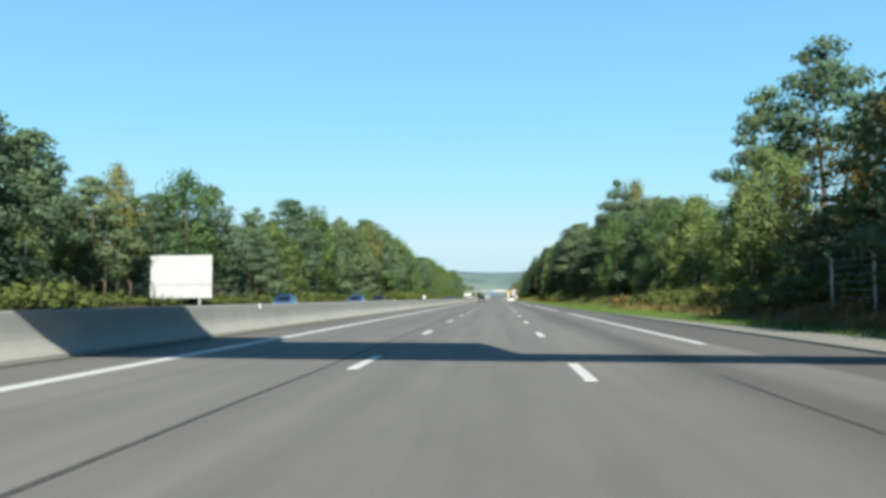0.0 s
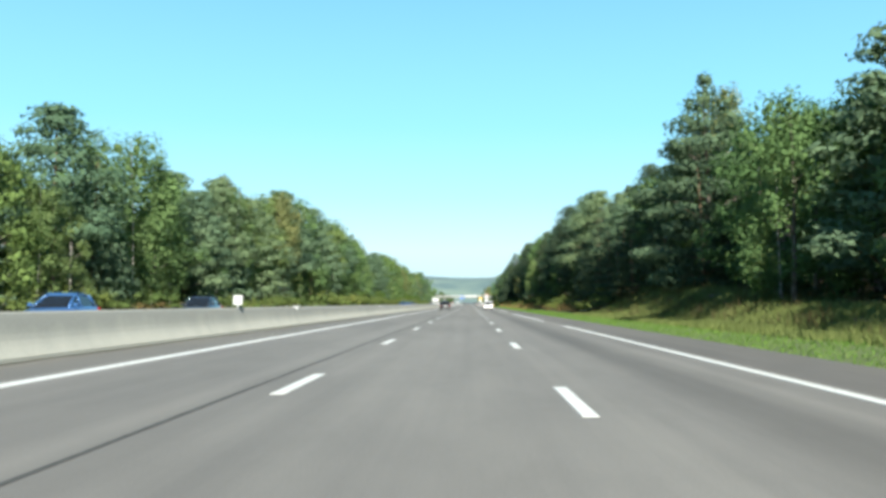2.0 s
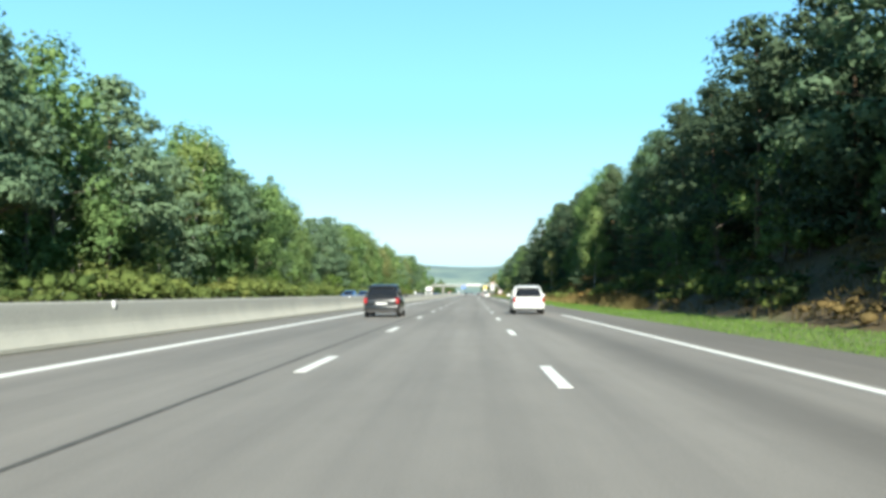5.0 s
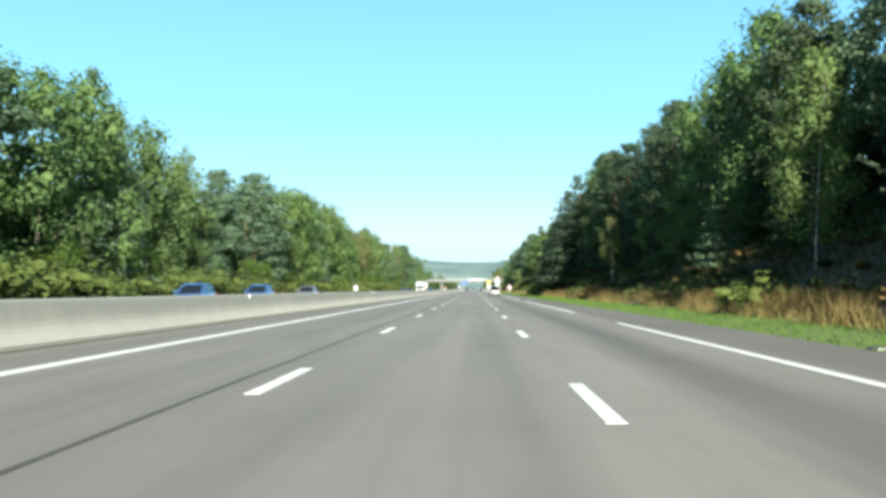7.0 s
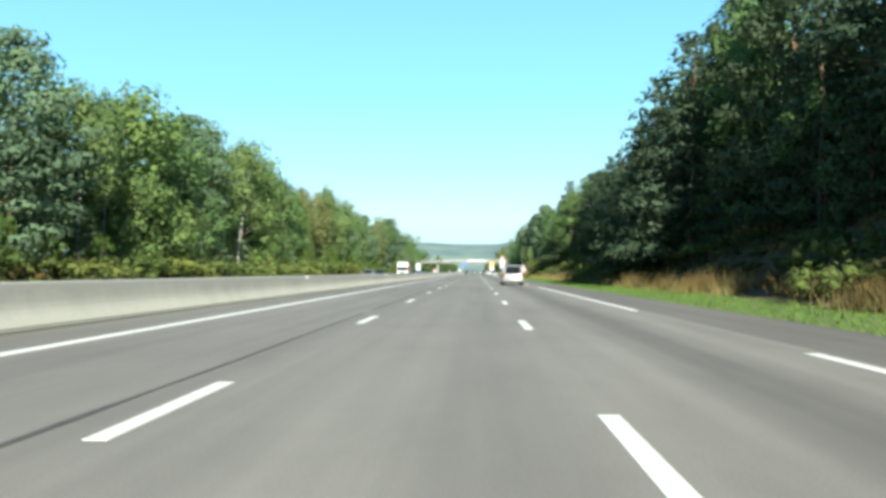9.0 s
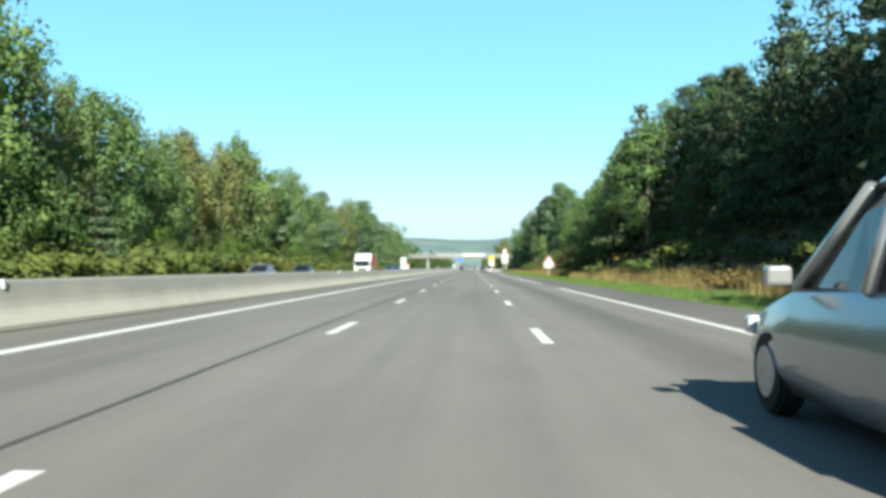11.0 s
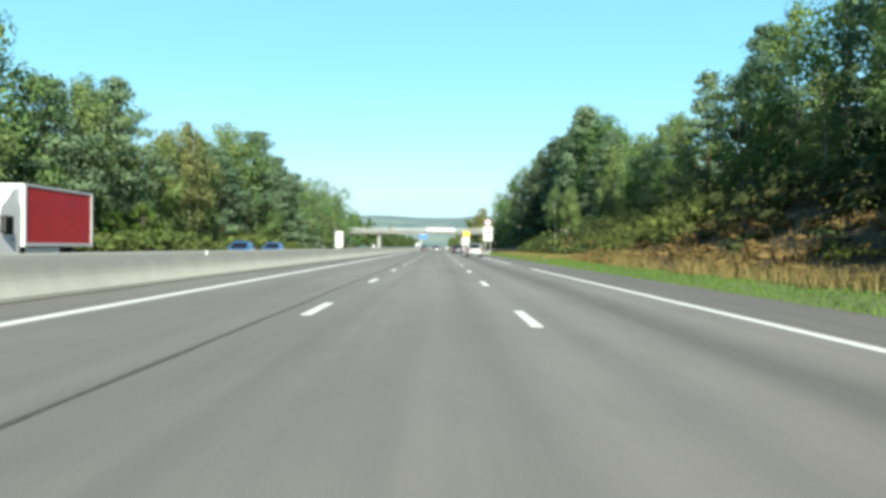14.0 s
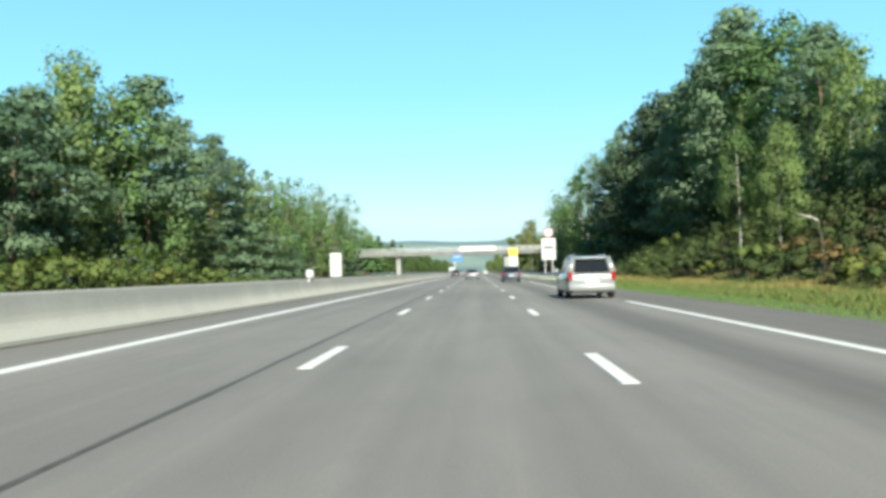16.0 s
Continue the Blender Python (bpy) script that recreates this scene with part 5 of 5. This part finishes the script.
def build_car(at, paint, label, length=4.2, width=1.74, height=1.46, estate=False, turn=0.0, rails=False, group=""):
    """A car that faces +y, its origin on the road under its middle."""
    root = thing("car", at, label, "car", group, turn=turn)
    L, w, h = length / 2, width / 2, height
    belt = 0.93 if h < 1.55 else 0.97
    st = [(-L, 0.80, 0.34, belt - 0.16), (-L + 0.06, 0.92, 0.26, belt - 0.03), (-L + 0.45, 0.99, 0.20, belt), (0, 1.0, 0.18, belt), (L - 1.25, 0.99, 0.19, belt - 0.02), (L - 0.55, 0.96, 0.21, belt - 0.16), (L - 0.12, 0.86, 0.26, belt - 0.30), (L, 0.72, 0.34, belt - 0.40)]
    body = part("body", loft(bmesh.new(), [body_ring(y, w * k, z0, zb) for y, k, z0, zb in st]), paint, root, smooth=False)
    body.data.polygons.foreach_set("use_smooth", [True] * len(body.data.polygons))
    back = -L + (0.12 if estate else 0.30)
    top_back = -L + (0.42 if estate else 0.85)
    cab = [(back, 0.84, 0.80, belt - 0.04, belt + 0.06), (top_back, 0.90, 0.66, belt - 0.03, h - 0.05), (-0.1, 0.92, 0.68, belt - 0.03, h), (L - 2.05, 0.91, 0.66, belt - 0.03, h - 0.04), (L - 1.15, 0.86, 0.80, belt - 0.05, belt + 0.03)]
    part("cabin_glass", loft(bmesh.new(), [cabin_ring(y, w * a, w * b, zb, zt) for y, a, b, zb, zt in cab]), M_GLASS, root, "dark tinted glass")
    roof = bmesh.new()
    loft(roof, [[(-w * 0.70, y, z), (-w * 0.66, y, z + 0.035), (w * 0.66, y, z + 0.035), (w * 0.70, y, z)] for y, z in ((top_back - 0.06, h - 0.085), (top_back + 0.2, h - 0.025), (-0.1, h - 0.005), (L - 2.1, h - 0.035), (L - 1.95, h - 0.09))])
    part("roof", roof, paint, root)
    for s in (-1, 1):
        for (ya, za, xa), (yb, zb, xb) in (((back + 0.02, belt, 0.855), (top_back - 0.02, h - 0.06, 0.70)), ((L - 1.2, belt, 0.86), (L - 2.02, h - 0.05, 0.69)), ((-0.15, belt, 0.93), (-0.1, h - 0.04, 0.70))):
            thick = 0.14 if ya < 0 and ya < -0.5 and estate else 0.06
            part("pillar", tubed((s * w * xa, ya, za - 0.03), (s * w * xb, yb, zb), thick, thick * 0.85, 8), paint, root, smooth=True)
        part("tail_lamp", boxed(s * w * 0.86 - 0.075, s * w * 0.86 + 0.075, -L - 0.012, -L + 0.10, belt - 0.30, belt + (0.02 if estate else -0.04), 0.025), M_LAMP_RED, root, "red tail lamp")
        part("headlamp", boxed(s * w * 0.72 - 0.16, s * w * 0.72 + 0.16, L - 0.16, L - 0.01, belt - 0.42, belt - 0.27, 0.03), M_LAMP_CLEAR, root, "clear headlamp")
        part("mirror", boxed(s * (w + 0.08) - 0.09, s * (w + 0.08) + 0.09, L - 1.42, L - 1.30, belt, belt + 0.14, 0.03), paint, root)
        for y in (-L + 0.80, L - 0.82):
            wheel(root, s * (w - 0.015), y)
        if rails:
            part("roof_rail", boxed(s * w * 0.62 - 0.02, s * w * 0.62 + 0.02, top_back + 0.15, L - 2.2, h + 0.02, h + 0.075, 0.015), M_STEEL, root)
    part("roof_spoiler", boxed(-w * 0.64, w * 0.64, top_back - 0.16, top_back + 0.12, h - 0.10, h - 0.04, 0.025), paint, root)
    part("tailgate_strip", boxed(-w * 0.40, w * 0.40, -L - 0.02, -L + 0.05, belt - 0.21, belt - 0.165, 0.01), M_TRIM, root, "dark grip strip on the tailgate")
    part("rear_wiper", tubed((0.0, back - 0.03, belt + 0.08), (-w * 0.42, back + 0.02, belt + 0.13), 0.012, 0.008, 5), M_TRIM, root)
    part("rear_bumper", boxed(-w * 0.93, w * 0.93, -L - 0.05, -L + 0.14, 0.30, 0.56, 0.06), paint, root, smooth=True)
    part("bumper_trim", boxed(-w * 0.80, w * 0.80, -L - 0.045, -L + 0.10, 0.22, 0.33, 0.03), M_TRIM, root)
    part("number_plate", boxed(-0.26, 0.26, -L - 0.062, -L - 0.045, 0.58, 0.69), M_WHITE, root)
    part("front_bumper", boxed(-w * 0.80, w * 0.80, L - 0.14, L + 0.04, 0.28, 0.48, 0.05), M_TRIM, root)
    return root


def car_paint(name, colour, metal=0.35):
    return plain(name, colour, 0.28, metal, vary=0.04, coat=0.7)


P_SILVER = car_paint("silver_car_paint", (0.29, 0.30, 0.30))
P_BLACK = car_paint("black_car_paint", (0.015, 0.016, 0.018), 0.1)
P_DARK = car_paint("dark_blue_car_paint", (0.025, 0.035, 0.055))
P_BLUE = car_paint("blue_car_paint", (0.05, 0.14, 0.34))
P_WHITE = car_paint("white_car_paint", (0.58, 0.59, 0.59), 0.0)
P_GREY = car_paint("grey_car_paint", (0.16, 0.17, 0.19))

build_car((4.5, 583.5, 0), P_SILVER, "silver estate car with roof rails and dark rear window", 4.6, 1.82, 1.56, True, rails=True)
build_car((3.6, 633.0, 0), P_DARK, "dark estate car driving in the slow lane", 4.4, 1.76, 1.48, True)
build_car((-0.25, 670.0, 0), P_GREY, "dark grey saloon car driving in the middle lane", 4.3, 1.76, 1.44)
build_car((-3.8, 722.0, 0), P_BLACK, "black hatchback car driving in the fast lane", 3.9, 1.70, 1.48)
build_car((4.2, 905.0, 0), P_WHITE, "white hatchback car far ahead in the slow lane", 4.0, 1.72, 1.5)
build_car((-3.5, 212.0, 0), P_BLACK, "black hatchback car with red tail lamps in the fast lane", 3.9, 1.70, 1.5)
build_car((3.6, 218.5, 0), P_WHITE, "white hatchback car in the slow lane", 4.0, 1.74, 1.5)
build_car((3.75, 381.0, 0), P_SILVER, "silver estate car with dark rear window in the slow lane", 4.6, 1.82, 1.64, True)
for y, p, what in ((84.0, P_BLUE, "blue"), (104.0, P_BLUE, "blue"), (123.0, P_DARK, "dark blue"), (291.0, P_BLUE, "blue"), (307.0, P_BLUE, "blue"), (327.0, P_GREY, "grey"), (446.0, P_GREY, "grey"), (463.5, P_DARK, "dark blue"),
                   (555.0, P_BLUE, "blue"), (569.5, P_BLUE, "blue")):
    x = -20.2 if y < 90 else -16.5
    build_car((x, y, -0.01), p, what + " car driving on the oncoming carriageway", 4.1, 1.74, 1.46, turn=180, group="oncoming cars")


def build_truck():
    """Faces -y, towards the clip's traveller."""
    root = thing("truck", (-16.7, 512.0, -0.01), "white lorry with a red curtain-sided body on the oncoming carriageway", "truck")
    white, red = plain("white_cab_paint", (0.66, 0.67, 0.67), 0.3, vary=0.04, coat=0.5), plain("red_load_curtain", (0.36, 0.010, 0.014), 0.65, vary=0.14, scale=1.5)
    grey = plain("grey_body_frame", (0.42, 0.43, 0.44), 0.5, vary=0.1)
    bm = prism(bmesh.new(), [(0.04, 0.45), (0.0, 0.9), (0.03, 1.38), (0.20, 2.24), (0.22, 2.52), (0.5, 2.66), (1.75, 2.72), (1.75, 0.6)], "x", -1.18, 1.18)
    bmesh.ops.bevel(bm, geom=bm.edges[:], offset=0.06, segments=2, affect="EDGES")
    cab = part("cab", bm, white, root)
    part("windscreen", prism(bmesh.new(), [(-0.012, 1.38), (0.165, 2.24), (0.30, 2.24), (0.2, 1.38)], "x", -1.09, 1.09), M_GLASS, cab, "dark wide windscreen")
    part("grille", prism(bmesh.new(), [(-0.78, 1.12), (0.78, 1.12), (0.62, 0.74), (-0.62, 0.74)], "y", -0.055, 0.05), M_TRIM, cab)
    part("badge_bar", boxed(-0.16, 0.16, -0.07, -0.05, 0.92, 1.0, 0.01), M_STEEL, cab)
    part("bumper", boxed(-1.18, 1.18, -0.09, 0.5, 0.32, 0.70, 0.06), white, cab)
    part("sun_visor", boxed(-1.12, 1.12, -0.02, 0.34, 2.27, 2.50, 0.05), white, cab)
    for s in (-1, 1):
        part("headlamp", boxed(s * 0.98 - 0.17, s * 0.98 + 0.17, -0.10, 0.0, 0.72, 0.95, 0.03), M_LAMP_CLEAR, cab)
        part("wiper", tubed((s * 0.5, -0.03, 1.39), (s * 0.5 - 0.55, 0.06, 1.72), 0.012, 0.008, 5), M_TRIM, cab)
        arm = part("mirror", boxed(s * 1.34 - 0.1, s * 1.34 + 0.1, 0.08, 0.2, 1.5, 2.15, 0.04), M_TRIM, cab)
        part("mirror_arm", tubed((s * 1.15, 0.2, 2.1), (s * 1.34, 0.16, 2.05), 0.02, 0.02, 6), M_TRIM, arm)
        part("side_window", boxed(s * 1.18 - 0.012, s * 1.18 + 0.012, 0.38, 1.2, 1.45, 2.15, 0.01), M_GLASS, cab)
        part("door_handle", boxed(s * 1.19 - 0.02, s * 1.19 + 0.02, 1.02, 1.2, 1.24, 1.30, 0.008), M_TRIM, cab)
        part("side_fairing", boxed(s * 1.12 - 0.04, s * 1.12 + 0.04, 2.3, 5.2, 0.42, 0.98, 0.02), white, root)
        part("lower_rail", boxed(s * 1.235 - 0.02, s * 1.235 + 0.02, 1.98, 8.5, 1.02, 1.16, 0.01), grey, root)
        for y in (0.95, 6.6):
            hub = part("wheel", tubed((s * 0.86, y, 0.48), (s * 1.16, y, 0.48), 0.48, 0.48, 22), M_RUBBER, root, "black tyre")
            part("rim", tubed((s * 1.06, y, 0.48), (s * 1.175, y, 0.48), 0.28, 0.26, 16), M_STEEL, hub)
        for y in (2.0, 8.42):
            part("corner_post", boxed(s * 1.235 - 0.025, s * 1.235 + 0.025, y - 0.09, y + 0.09, 1.0, 3.4, 0.01), white if y < 4 else grey, root)
    bm = prism(bmesh.new(), [(0.62, 2.64), (1.15, 3.12), (1.72, 3.36), (1.80, 2.64)], "x", -1.12, 1.12)
    bmesh.ops.bevel(bm, geom=bm.edges[:], offset=0.05, segments=2, affect="EDGES")
    part("roof_deflector", bm, white, cab)
    part("chassis", boxed(-0.45, 0.45, 1.5, 8.3, 0.62, 0.98), M_TRIM, root)
    part("load_curtain", boxed(-1.21, 1.21, 1.97, 8.46, 1.1, 3.34), red, root, "red curtain side")
    part("load_front", boxed(-1.24, 1.24, 1.86, 1.96, 1.0, 3.42, 0.02), white, root)
    part("load_rear", boxed(-1.24, 1.24, 8.46, 8.56, 1.0, 3.42, 0.02), grey, root)
    part("load_roof", boxed(-1.25, 1.25, 1.88, 8.54, 3.33, 3.43, 0.015), grey, root)
    return root


lorry = build_truck()
copy_thing(lorry, pose(-13.6, 1040.0, -0.01))

# ======================= small things on the verge and bank =======================
def build_drain_block(x, y):
    root = thing("drain_block", (x, y, ground_z(x, y)), "pale concrete drain head set in the grass verge", "drain", "drain heads along the verge")
    part("head", boxed(-0.2, 0.2, -0.25, 0.25, -0.2, 0.06, 0.03), M_CONCRETE, root)
    part("grate", boxed(-0.15, 0.15, -0.2, 0.2, 0.055, 0.07), M_TRIM, root)


for x, y in ((8.25, 255.2), (10.4, 433.2), (9.5, 555.7)):
    build_drain_block(x, y)


def build_bent_sapling(x, y, height, over, label):
    """A thin bare stem that bows over in an arc."""
    root = thing("bare_sapling", (x, y, ground_z(x, y)), label, "sapling", "bowed bare saplings on the bank")
    chain = []
    for i in range(9):
        f = i / 8
        chain.append(((-over * f ** 2.2, 0.1 * f, -0.2 + height * math.sin(math.pi * 0.62 * f) / math.sin(math.pi * 0.5)), 0.022 * (1 - 0.75 * f)))
    part("stem", limbs_bmesh(chain, []), M_BARK, root, smooth=True)


build_bent_sapling(14.5, 577.0, 2.4, 1.9, "bare grey sapling bowed over on the bank")
build_bent_sapling(12.6, 432.0, 1.9, 1.3, "bare grey sapling bowed over on the bank")
build_bent_sapling(13.4, 176.0, 2.0, 1.4, "bare grey sapling bowed over on the bank")


def build_fallen_branch():
    x, y = 16.2, 592.0
    root = thing("fallen_branch", (x, y, ground_z(x, y)), "pale broken birch limb leaning out of the scrub", "branch")
    part("limb", limbs_bmesh([((1.1, 0.4, -0.3), 0.045), ((0.95, 0.3, 1.6), 0.04), ((0.6, 0.0, 2.72), 0.04)], []), M_BARK, root, "dark lower part of the limb", smooth=True)
    part("broken_end", limbs_bmesh([((0.64, 0.0, 2.66), 0.045), ((0.2, -0.08, 2.84), 0.055), ((-0.45, -0.2, 3.0), 0.02)], []), M_BARK_BIRCH, root, "pale bare end of the limb", smooth=True)


build_fallen_branch()
